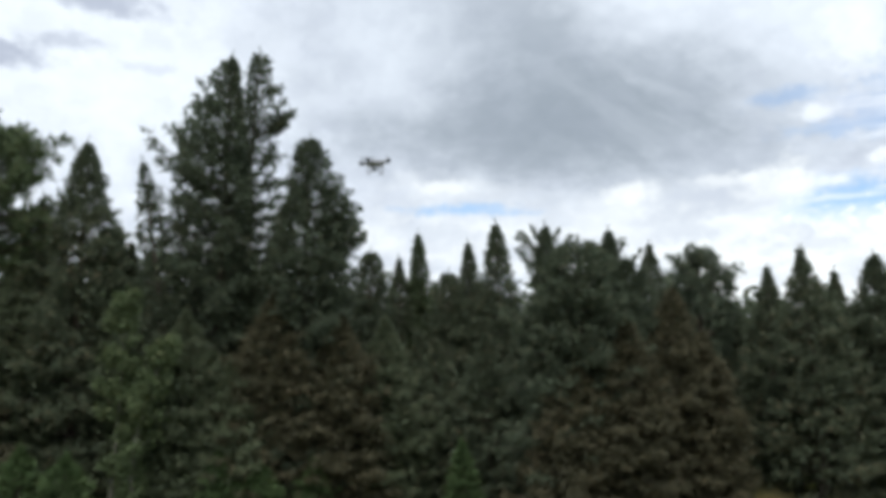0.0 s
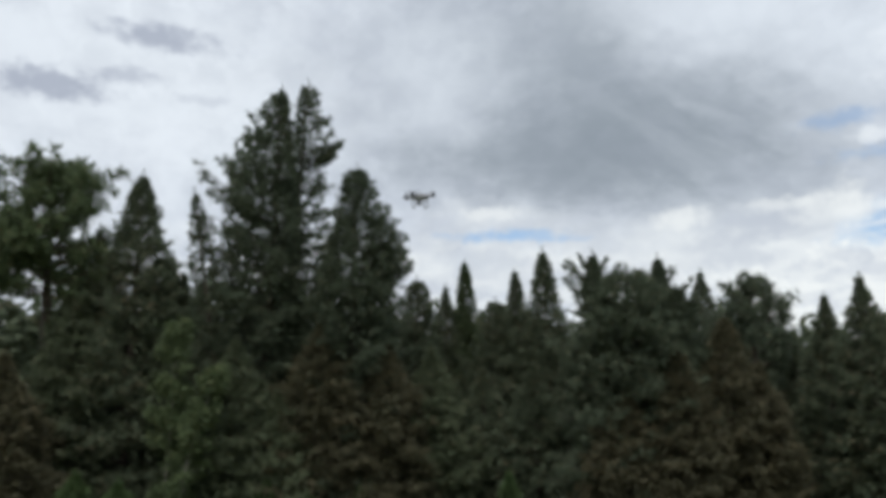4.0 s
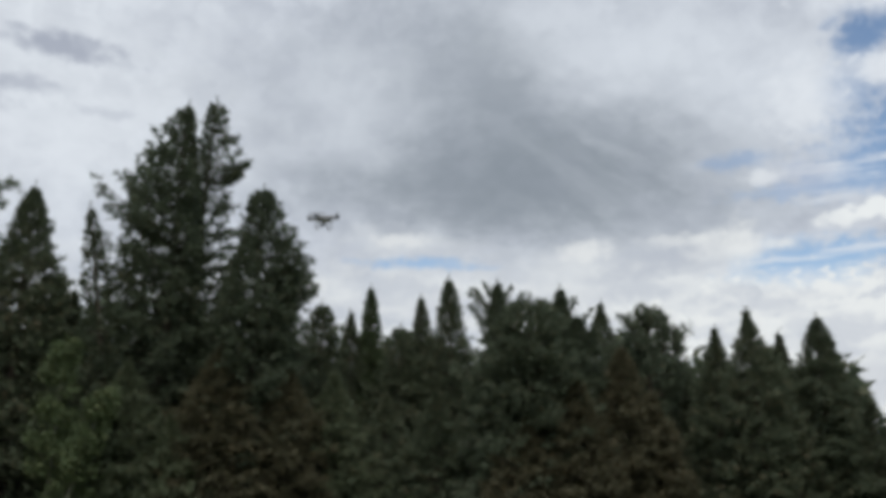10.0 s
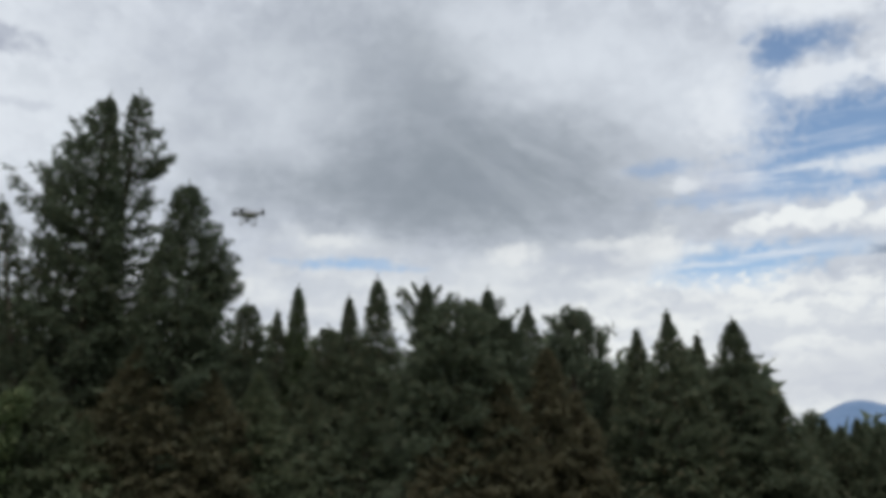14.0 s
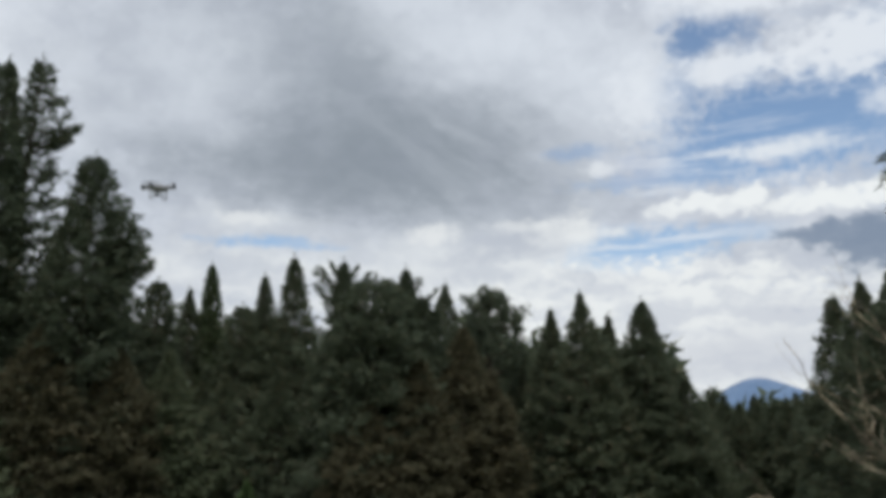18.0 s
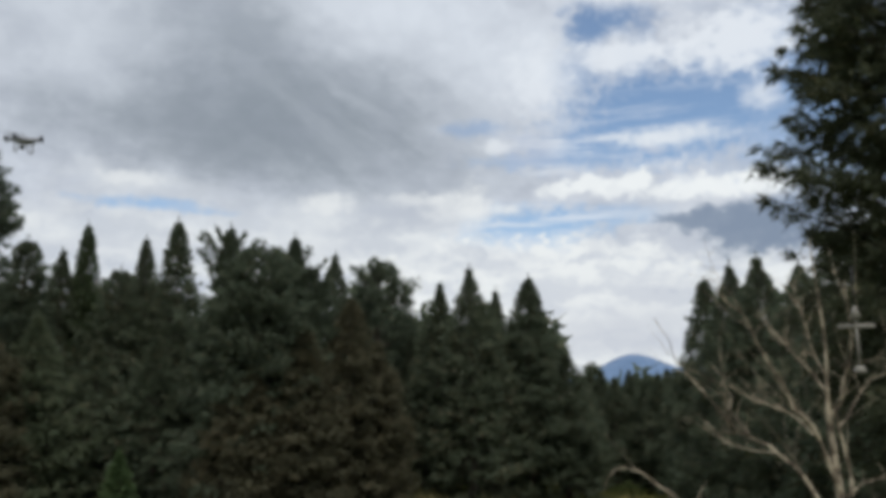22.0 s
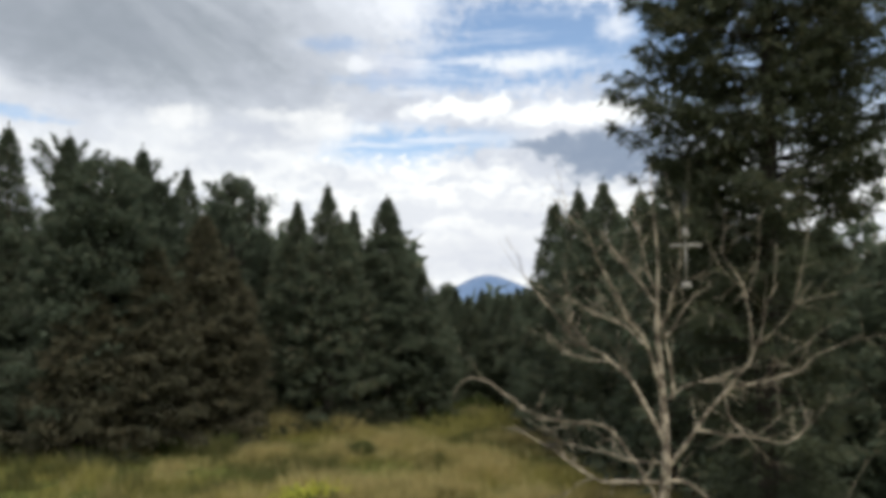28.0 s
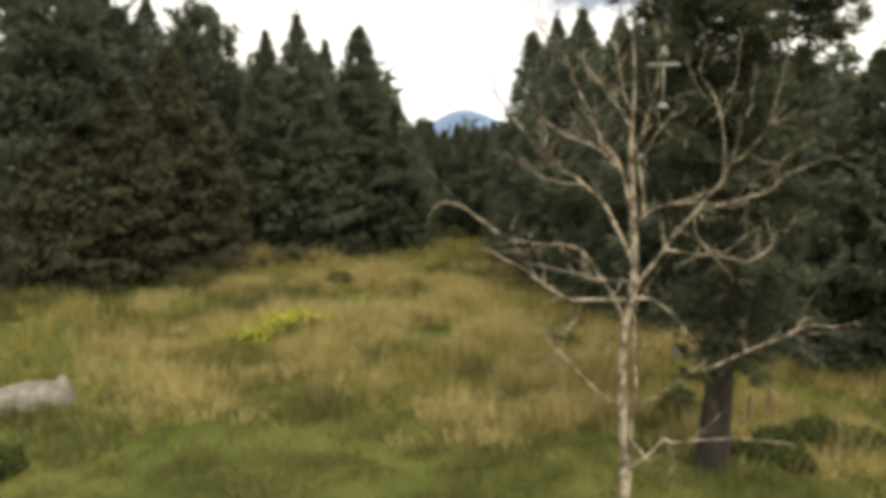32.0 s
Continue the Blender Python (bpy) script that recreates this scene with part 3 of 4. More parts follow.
    # leader
    tip = np.repeat(tp[-1:], 8, 0) - np.array([0, 0, 1.0]) * np.linspace(-0.04, 0.9, 8)[:, None]
    v2, f2 = blades(rng, tip, np.repeat([[0, 0, 1.0]], 8, 0), 0.16, 0.018, 9, 0.45)
    child("crown", soup("crown", np.vstack([v1, v0, v2]), np.vstack([f1, f0 + len(v1), f2 + len(v1) + len(v0)]), needle or NEEDLE), root)
    return root


def pine(a, d, top_e, crown_e, radius, label="", seed=0, limbs=34, tufts=9, needle=None, bark=None, name="pine_tree", flat_top=0.75, lean=0.0):
    """A round-headed pine: bare lower trunk, stout limbs and separate puffs of needles with sky between."""
    rng = np.random.default_rng(seed + 5000)
    foot = polar(a, d)
    foot.z = ground_z(foot.x, foot.y)
    h, hc = height_at(top_e, d) - foot.z, height_at(crown_e, d) - foot.z
    root = new(name)
    root.location = foot
    tagged(root, label or "round-headed pine with open tufted crown", "tree", "trees of the wood edge")
    right = np.array((math.cos(radians(a)), -math.sin(radians(a)), 0.0))
    tp = trunk_path((0, 0, -0.1), tuple(right * lean + [0, 0, h - 0.5]), 0.25, rng)
    s = np.linspace(0, 1, len(tp))
    rt = 0.017 * h + 0.04
    child("trunk", soup("trunk", *tubes([tp], [rt * (1 - s) ** 0.7 + 0.03], 9), bark or BARK, True), root)
    u = np.linspace(0, 1, limbs)
    z = hc + (h - 0.6 - hc) * u
    th = np.arange(limbs) * 2.39996 + rng.normal(0, 0.4, limbs)
    r = radius * np.sin(np.pi * np.clip(0.18 + 0.75 * u, 0, 1)) ** flat_top * rng.uniform(0.65, 1.1, limbs)
    start = np.stack([np.interp(z / h, s, tp[:, k]) for k in range(3)], 1)
    out = np.stack([np.cos(th), np.sin(th), np.zeros(limbs)], 1)
    q = np.linspace(0, 1, 6)[None, :, None]
    rise = 0.15 + 0.55 * u + rng.normal(0, 0.12, limbs)
    path = start[:, None] + out[:, None] * r[:, None, None] * q + np.array([0, 0, 1.0]) * (r * rise)[:, None, None] * q ** 1.6 + rng.normal(0, 0.05, (limbs, 6, 3)) * q
    child("branchwork", soup("branchwork", *tubes(path, (0.02 + 0.018 * r)[:, None] * (1.15 - q[..., 0]), 5), bark or BARK), root, kind="stuff")
    own = np.repeat(np.arange(limbs), tufts)
    m = len(own)
    t = rng.uniform(0.35, 1.0, m)
    f = t * 5
    lo = np.clip(f.astype(int), 0, 4)
    w = (f - lo)[:, None]
    at = path[own, lo] * (1 - w) + path[own, lo + 1] * w + rng.normal(0, 0.20, (m, 3)) * [1, 1, 0.55]
    puff = np.repeat(at, 5, 0) + rng.normal(0, 0.10, (m * 5, 3))
    v, fc = blades(rng, puff, rng.normal(0, 0.5, (m * 5, 3)) + [0, 0, 0.35], 0.30, 0.035, 7, 0.5)
    child("crown", soup("crown", v, fc, needle or NEEDLE_PINE), root)
    return root


def cone(r):
    """Profile of a regular spruce of foot radius r."""
    return [(0.0, r * 0.75), (0.1, r), (0.35, r * 0.92), (0.55, r * 0.78), (0.70, r * 0.61), (0.80, r * 0.43), (0.90, r * 0.19), (0.96, r * 0.06), (1.0, 0.0)]


SPIRE = "slender dark spruce standing in the wood edge"
# left end
pine(-31.05, 34, 16.8, 7.92, 3.2, "round-headed pine with dark trunk and tufted crown", seed=11, limbs=56, tufts=12, bark=BARK, needle=NEEDLE_PINE)
pine(-34.6, 33, 13.2, 8.3, 2.4, "pine with reddish trunk and open crown", seed=2, limbs=36, tufts=12, bark=BARK_RED)
conifer(-29.0, 33, 9.6, cone(2.3), label="dense bushy spruce below the pine", seed=3, needle=NEEDLE_MID)
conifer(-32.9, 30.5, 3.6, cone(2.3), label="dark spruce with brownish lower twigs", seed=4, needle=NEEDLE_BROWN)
conifer(-38.31, 31, 9.3, cone(2.4), seed=5)
conifer(-25.5, 33, 16.15, [(0, 2.4), (0.1, 2.6), (0.4, 2.4), (0.60, 1.95), (0.70, 1.6), (0.76, 1.4), (0.83, 0.92), (0.91, 0.62), (0.96, 0.34), (1, 0.04)],
        label="tall slender dense spruce with a pointed top", seed=6, limbs=300, sprays=20, fill=190)
conifer(-17.4, 31.6, 15.3, [(0, 0.9), (0.4, 1.0), (0.65, 0.85), (0.8, 0.62), (0.9, 0.38), (0.96, 0.2), (1, 0.04)], label="thin leaning spruce with sparse twigs", lean=-2.65, seed=7, limbs=150, sprays=11, gaps=0.1, fill=70, up=0.8, holes=0.1)
conifer(-22.40, 34, 9.6, cone(1.9), seed=8, label=SPIRE)
conifer(-21.2, 35, 9.0, cone(1.9), seed=108, label=SPIRE)
conifer(-23.4, 35, 10.8, cone(2.1), seed=208, label=SPIRE)
conifer(-28.0, 35, 12.2, cone(2.2), seed=209, label=SPIRE)
# the tall pair: a dense broad one and an open one with bare trunk showing
conifer(-17.0, 32, 22.9, [(0, 2.2, 2.0), (0.08, 2.8, 2.2), (0.3, 2.9, 1.9), (0.5, 2.7, 1.7), (0.61, 2.6, 1.45), (0.72, 2.45, 1.15), (0.80, 2.45, 0.9), (0.84, 2.2, 0.75), (0.875, 1.35, 0.62), (0.93, 0.95, 0.42), (0.97, 0.45, 0.3), (1, 0.05, 0.05)],
        name="fir_tree", label="tall broad fir, one of a pair with twin tops", lean=0.55, seed=9, limbs=460, sprays=18, gaps=0.0, holes=0.05, up=0.75, needle=NEEDLE_BLUE, fill=170)
conifer(-14.7, 32.8, 23.4, [(0, 2.0), (0.08, 2.3), (0.3, 2.1), (0.5, 1.3, 2.1), (0.62, 0.8, 1.9), (0.70, 0.5, 1.55), (0.79, 0.4, 1.15), (0.83, 0.45, 1.25), (0.87, 0.5, 1.55), (0.90, 0.5, 0.95), (0.945, 0.48, 0.72), (0.98, 0.25, 0.4), (1, 0.05, 0.05)],
        name="fir_tree", label="tall open fir, one of a pair with twin tops", lean=0.15, arms=((0.87, 1.75, 0.12), (0.83, 1.45, 0.0), (0.92, 1.0, 0.2)), seed=10, limbs=300, sprays=17, gaps=0.10, holes=0.20, up=0.5, needle=NEEDLE_BLUE, fill=90)
conifer(-10.4, 31, 17.6, [(0, 2.2), (0.1, 2.5), (0.35, 2.3), (0.55, 2.0, 2.2), (0.68, 1.65, 2.0), (0.75, 1.35, 2.1), (0.79, 1.15, 2.0), (0.83, 1.0, 1.5), (0.88, 0.9, 1.25), (0.92, 0.75, 0.95), (0.96, 0.6, 0.62), (0.985, 0.35, 0.4), (1, 0.1, 0.1)],
        name="fir_tree", label="broad fir with a rounded top and ragged shoulders", arms=((0.775, 2.35, 0.2), (0.86, 1.5, 0.25), (0.73, 2.4, 0.1), (0.80, 2.0, 0.2)), seed=11, limbs=360, sprays=18, gaps=0.0, holes=0.04, up=0.6, needle=NEEDLE_BLUE)
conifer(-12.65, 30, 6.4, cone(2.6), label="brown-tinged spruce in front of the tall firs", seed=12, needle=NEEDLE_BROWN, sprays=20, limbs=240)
conifer(-18.55, 30, 5.0, cone(2.6), label="bushy green spruce in front of the tall firs", seed=13, sprays=20, needle=NEEDLE_MID, limbs=240)
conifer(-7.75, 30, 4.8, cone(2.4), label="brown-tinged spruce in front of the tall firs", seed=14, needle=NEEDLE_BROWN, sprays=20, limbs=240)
conifer(-4.65, 31, 4.6, cone(2.2), seed=15, sprays=20, needle=NEEDLE_MID, limbs=240)
conifer(-15.45, 29.6, 1.5, cone(2.2), label="bushy green spruce in front of the tall firs", seed=113, sprays=20, needle=NEEDLE_MID)
# the low middle
conifer(-5.70, 36, 9.5, [(0, 1.4), (0.1, 1.9), (0.5, 1.6), (0.75, 1.15), (0.88, 0.85), (0.95, 0.55), (1, 0.15)], seed=16)
conifer(-3.45, 38, 9.0, cone(2.0), seed=17, label=SPIRE)
conifer(-2.0, 38, 10.8, [(0, 1.4), (0.3, 1.3), (0.55, 1.0), (0.75, 0.68), (0.85, 0.5), (0.93, 0.3), (1, 0.04)], seed=18, label="slender pale green spruce in the wood edge", needle=NEEDLE_PINE, sprays=11)
conifer(0.1, 36, 7.95, [(0, 1.4), (0.1, 1.8), (0.6, 1.4), (0.8, 1.05), (0.93, 0.7), (1, 0.15)], seed=19)
conifer(1.75, 38, 10.1, [(0, 1.4), (0.3, 1.4), (0.6, 1.05), (0.78, 0.72), (0.88, 0.45), (0.95, 0.24), (1, 0.04)], seed=20, label=SPIRE)
conifer(3.80, 36, 11.55, [(0, 1.6), (0.1, 2.0), (0.4, 1.8), (0.65, 1.35), (0.76, 1.0), (0.83, 0.74), (0.90, 0.5), (0.96, 0.26), (1, 0.04)], seed=21, limbs=230, label="pointed spruce rising above its neighbours")
conifer(-0.86, 32.5, 2.99, cone(2.1), seed=22)
conifer(2.85, 31.5, 3.4, cone(2.1), seed=23)
conifer(5.78, 33.5, 4.6, cone(1.9), seed=24)
# the broad ragged fir and the browning spruces beside it
conifer(9.7, 29.8, 10.0, [(0, 2.2), (0.12, 2.7), (0.35, 2.5), (0.6, 2.3), (0.78, 2.0), (0.88, 1.7), (0.94, 1.2), (0.98, 0.7), (1, 0.2)], name="fir_tree",
        label="broad ragged fir with a broken flat top and brownish lower limbs", lean=-0.1, arms=((0.72, -2.2, 0.3), (0.80, 2.1, 0.3)), seed=25, limbs=330, sprays=18, gaps=0.03, up=0.6, needle=NEEDLE_BLUE, clear=0.13, holes=0.10)
conifer(7.45, 30.2, 11.3, [(0, 1.0), (0.3, 1.2), (0.6, 1.15), (0.8, 0.75), (0.9, 0.42), (0.97, 0.18), (1, 0.06)], name="fir_tree", label="ragged dark fir with upswept top limbs", arms=((0.955, -1.25, 0.15), (0.965, -0.95, 0.2), (0.99, -0.55, 0.35), (0.955, 1.15, 0.2), (0.90, -1.2, 0.15), (0.97, 0.55, 0.4), (0.93, 1.3, 0.1)), seed=125, limbs=170, gaps=0.08,
        up=0.7, needle=NEEDLE_BLUE)
conifer(11.85, 30.4, 10.8, [(0, 1.0), (0.3, 1.2), (0.6, 1.05), (0.8, 0.75), (0.9, 0.42), (0.97, 0.18), (1, 0.05)], name="fir_tree", label="ragged dark fir with upswept top limbs", arms=((0.95, 0.6, 0.5), (0.905, 1.35, 0.3), (0.95, -0.9, 0.25), (0.93, -1.2, 0.1), (0.86, 1.5, 0.2), (0.80, 1.6, 0.2)), seed=126, limbs=170, gaps=0.08,
        up=0.7, needle=NEEDLE_BLUE)
conifer(13.1, 30.6, 8.8, [(0, 1.2), (0.3, 1.4), (0.6, 1.2), (0.8, 0.95), (0.9, 0.6), (1, 0.15)], name="fir_tree", label="ragged dark fir with drooping limbs", arms=((0.93, 0.7, 0.3),), seed=127, limbs=170, gaps=0.08,
        up=0.4, needle=NEEDLE_BLUE)
conifer(16.05, 30.6, 6.4, [(0, 1.8), (0.1, 2.3), (0.4, 2.0), (0.65, 1.5), (0.85, 0.8), (1, 0.08)], label="browning spruce with dull brownish needles", seed=26, needle=NEEDLE_BROWN, sprays=18, limbs=240)
conifer(12.9, 28.8, 4.6, [(0, 1.7), (0.1, 2.1), (0.5, 1.6), (0.8, 0.8), (1, 0.08)], label="browning spruce with dull brownish needles", seed=28, needle=NEEDLE_BROWN, sprays=18, clear=0.12, limbs=230)
conifer(17.95, 31, 3.2, [(0, 1.3), (0.1, 1.8), (0.5, 1.5), (0.8, 0.8), (1, 0.08)], label="browning spruce with dull brownish needles", seed=27, needle=NEEDLE_BROWN, sprays=18, clear=0.10)
conifer(14.75, 37, 9.6, cone(2.4), seed=29, label=SPIRE)
pine(18.00, 36, 9.95, 1.5, 2.0, "open pine with blobs of needles", seed=30, limbs=42, tufts=8, needle=NEEDLE_BLUE, flat_top=0.95)
conifer(20.35, 38, 5.4, cone(2.0), seed=31)
conifer(9.2, 28.5, 1.4, cone(2.2), label="browning spruce with dull brownish needles", seed=128, needle=NEEDLE_BROWN, sprays=18, clear=0.12, limbs=230)
# the group beside the gap
conifer(22.51, 35, 7.54, cone(1.9), seed=32, label=SPIRE)
conifer(24.86, 33.5, 8.74, cone(2.2), seed=33, limbs=230, clear=0.12, label="pointed spruce with wide lower limbs")
conifer(26.55, 35, 7.07, cone(1.7), seed=34, label=SPIRE)
conifer(29.2, 35.2, 8.0, [(0, 1.2), (0.15, 1.9), (0.45, 1.7), (0.65, 1.35), (0.8, 1.0), (0.92, 0.5), (1, 0.06)], seed=35, limbs=260, sprays=18, clear=0.17, lean=-0.15,
        label="dense conical spruce with bare trunk foot")
conifer(21.0, 37, 2.6, cone(1.8), seed=36)
conifer(27.5, 35.5, 3.9, cone(1.8), seed=37)
conifer(31.6, 36, 2.9, cone(1.9), seed=38)
# beyond the gap
for i, (a, d, e) in enumerate([(32.76, 40, 0.98), (34.02, 43, 1.29), (35.0, 42, 0.7), (35.98, 44, 1.2), (37.05, 42, 0.61), (38.02, 41, 1.01), (39.2, 40, 1.31), (40.27, 37, 2.01), (33.34, 48, 1.28), (36.46, 50, 1.2), (38.61, 50, 1.31)]):
    conifer(a, d, e, cone(1.5), seed=50 + i, label="small dark spruce at the far end of the meadow", limbs=110, sprays=14)
# right of the gap
conifer(41.34, 33, 7.54, [(0, 1.9), (0.1, 2.2), (0.5, 1.5), (0.75, 0.9), (0.92, 0.45), (1, 0.08)], seed=70, gaps=0.1, holes=0.12)
conifer(43.1, 29.5, 8.44, cone(2.1), seed=71, gaps=0.1, holes=0.12)
conifer(44.85, 27.5, 8.94, cone(2.4), seed=72)
conifer(41.9, 30.5, -1.83, cone(1.7), seed=73, label="bushy young spruce behind the dead tree")
conifer(47.6, 24.5, 8.3, cone(2.2), seed=174, label="bushy spruce behind the dead tree")
conifer(46.32, 26, 2.14, cone(2.1), seed=74, label="bushy spruce behind the dead tree")
conifer(50.6, 21, 10.5, [(0, 2.0), (0.1, 2.5), (0.5, 1.9), (0.75, 1.4), (0.92, 0.7), (1, 0.1)], seed=75, label="bushy spruce behind the dead tree")
conifer(59.2, 20.5, 5.8, cone(2.3), seed=76, label="green spruce beside the large conifer", sprays=18)
conifer(63.8, 19, 5.2, cone(2.3), seed=77, label="green spruce beside the large conifer", sprays=18)
conifer(56.0, 22, 6.3, cone(2.8), seed=78)
conifer(62.0, 23, 3.6, cone(2.6), seed=179)
conifer(68.6, 22, 14.08, cone(2.3), seed=79)
conifer(69.24, 19, 8.67, cone(2.4), seed=80)
# the large near conifer
conifer(54.8, 11.8, 0.7, [(0, 0.6, 0.8), (0.12, 0.75, 0.9), (0.20, 1.0, 1.1), (0.28, 1.35, 1.05), (0.34, 1.5, 0.95), (0.40, 1.45, 0.9), (0.47, 1.6, 1.2), (0.57, 1.75, 1.5), (0.66, 1.65, 1.4), (0.8, 1.2, 1.2), (0.92, 0.5, 0.5), (1, 0.1, 0.1)], name="large_conifer_tree",
        label="large dark conifer with stout trunk and clumped limbs", lean=0.5, seed=81, limbs=470, sprays=28, fan=10, clear=0.10, gaps=0.0, arms=((0.505, -2.25, 0.20), (0.46, -1.9, 0.1), (0.41, -1.85, 0.1), (0.37, -1.85, 0.05), (0.33, -1.7, 0.0), (0.41, 1.35, 0.0), (0.45, 1.65, 0.0), (0.49, 1.95, 0.02), (0.54, 2.0, 0.12), (0.57, 1.8, 0.15), (0.61, 1.65, 0.2), (0.66, 1.6, 0.2)), holes=0.19, tall=15.5, r_trunk=0.18, tier=0.34, needle=NEEDLE_DARK, fill=270, bark=BARK_DARK,
        blade=(0.18, 0.019), up=0.42, droop=0.14)


def aspen(a, d, top_e, radius, seed):
    rng = np.random.default_rng(seed)
    foot = polar(a, d)
    foot.z = ground_z(foot.x, foot.y)
    h = height_at(top_e, d) - foot.z
    root = new("aspen_sapling")
    root.location = foot
    tagged(root, "light green leafy sapling with pale thin trunk", "tree")
    tp = trunk_path((0, 0, -0.1), (0.2, 0.1, h * 0.95), 0.15, rng)
    s = np.linspace(0, 1, len(tp))
    child("trunk", soup("trunk", *tubes([tp], [0.06 * (1 - s) + 0.012], 7), PALE_BARK, True), root)
    n = 46
    u = 0.18 + 0.80 * rng.uniform(0, 1, n) ** 0.8
    th = rng.uniform(0, 2 * np.pi, n)
    r = radius * np.sin(np.pi * np.clip(u * 0.95, 0.1, 1)) ** 0.6 * rng.uniform(0.6, 1.1, n)
    start = np.stack([np.interp(u, s, tp[:, k]) for k in range(3)], 1)
    out = np.stack([np.cos(th), np.sin(th), np.full(n, 0.7)], 1)
    q = np.linspace(0, 1, 4)[None, :, None]
    path = start[:, None] + out[:, None] * r[:, None, None] * q
    child("branchwork", soup("branchwork", *tubes(path, 0.016 * (1.2 - q[..., 0]) * np.ones((n, 1)), 4), PALE_BARK), root, kind="stuff")
    own = np.repeat(np.arange(n), 62)
    t = rng.uniform(0.25, 1.05, len(own))[:, None]
    at = start[own] + out[own] * r[own][:, None] * t + rng.normal(0, 0.13, (len(own), 3))
    v, f = blades(rng, at, rng.normal(0, 1, (len(own), 3)) + [0, 0, -0.3], 0.15, 0.055, 2, 0.5)
    child("crown", soup("crown", v, f, LEAF_LIGHT), root)


aspen(-22.94, 28.5, 6.74, 0.75, 91)
aspen(-20.97, 28.0, 3.38, 0.65, 92)

# young pines along the foot of the wood
for i, (a, d, e, r) in enumerate([(0.97, 29, -4.3, 0.8), (-28.2, 27.6, -4.0, 1.3), (-25.6, 27.2, -4.6, 1.3), (-16.0, 28.2, -4.6, 1.2), (-13.2, 27.8, -5.6, 1.1), (-9.6, 28.4, -5.4, 1.0)]):
    conifer(a, d, e, cone(r), name="young_pine", label="small bright green young pine in the grass", seed=110 + i, limbs=81, sprays=14, needle=NEEDLE_YOUNG, blade=(0.24, 0.035), clear=0.03)


def far_woods():
    """The wood behind the first rows, to the skyline: many rough small conifers in one mesh."""
    rng = np.random.default_rng(7)
    n = 470
    a = rng.uniform(-50, 82, n)
    d = rng.uniform(42, 95, n)
    e_top = np.where((a > 31.5) & (a < 41.5), 0.7, np.where(a < -6, 8.6, np.where(a < 20.5, 7.8, 5.6))) + rng.normal(0, 0.6, n)
    h = np.clip(EYE[2] + d * np.tan(np.radians(e_top)), 4.5, 14.5) * rng.uniform(0.78, 1.0, n)
    vs, fs, k = [], [], 0
    for ai, di, hi in zip(a, d, h):
        p = np.array(polar(ai, di))
        m = 90
        u = rng.uniform(0.02, 1.0, m)
        th = rng.uniform(0, 2 * np.pi, m)
        o = np.stack([np.cos(th), np.sin(th), np.zeros(m)], 1)
        at = p + [0, 0, 1.0] * (u * hi)[:, None] + o * (0.19 * hi * (1 - u) * rng.uniform(0.2, 0.8, m))[:, None]
        v, f = blades(rng, at, o + [0, 0, -0.2], 1.1, 0.24, 3, 0.4)
        vs.append(v), fs.append(f + k)
        k += len(v)
    tagged(new("far_woods", soup("far_woods", np.vstack(vs), np.vstack(fs), NEEDLE)), "dense dark conifer wood behind the first trees", "woods", kind="stuff")


far_woods()


# ---------------------------------------------------------------- meadow
def grass(name, label, mat, n, near, far, a0, a1, height, width, per, seed, patches, want, tuft=0.05, lean=0.28):
    """Tufts of grass blades, thick where a slow noise says so."""
    rng = np.random.default_rng(seed)
    d = np.sqrt(rng.uniform(near ** 2, far ** 2, n * 4)) * rng.uniform(0.7, 1.0, n * 4)
    d = np.clip(d, near, far)
    a = rng.uniform(a0, a1, n * 4)
    x, y = d * np.sin(np.radians(a)), d * np.cos(np.radians(a))
    val = np.array([noise.noise((p * patches, q * patches, seed * 3.1)) + 0.6 * noise.noise((p * patches * 3.3, q * patches * 3.3, seed)) for p, q in zip(x, y)])
    ramp = np.clip((d - near) / (0.22 * near), 0, 1) * np.clip((far - d) / (0.25 * far), 0, 1) * np.clip((a - a0) / 9, 0, 1)
    keep = np.nonzero((val + rng.normal(0, 0.12, len(val)) > want) & (rng.uniform(0, 1, len(val)) < ramp))[0][:n]
    x, y = x[keep], y[keep]
    z = (0.10 * np.sin(x * 0.31 + 1.0) * np.cos(y * 0.27) + 0.05 * np.sin(x * 0.9 + y * 0.7))
    scale = (0.65 + 1.0 * np.clip(val[keep] - want, 0, 0.8))[:, None] * rng.uniform(0.55, 1.35, (len(x), 1))
    knoll = np.array([noise.noise((p * 0.9, q * 0.9, 3.0 + seed)) for p, q in zip(x, y)])[:, None]
    scale = scale * np.clip(1.0 + 1.1 * knoll, 0.45, 1.6)
    off = rng.normal(0, tuft, (len(x) * per, 3)) * [1, 1, 0]
    at = np.repeat(np.stack([x, y, z - 0.02], 1), per, 0) + off
    tow = np.repeat([[0.0, 0.0, 1.0]], len(at), 0) + rng.normal(0, lean, (len(at), 3)) * [1, 1, 0.2] + off * 2.0
    hgt = height * np.repeat(scale, per, 0) * rng.uniform(0.6, 1.3, (len(at), 1))
    side = rng.normal(0, 1, (len(at), 3)) * [1, 1, 0]
    side /= np.linalg.norm(side, axis=1, keepdims=True) + 1e-9
    w = width * rng.uniform(0.6, 1.4, (len(at), 1))
    v = np.stack([at - side * w, at + side * w, at + tow * hgt], 1).reshape(-1, 3)
    tagged(new(name, soup(name, v, np.arange(len(v)).reshape(-1, 3), mat)), label, "grass", kind="stuff")


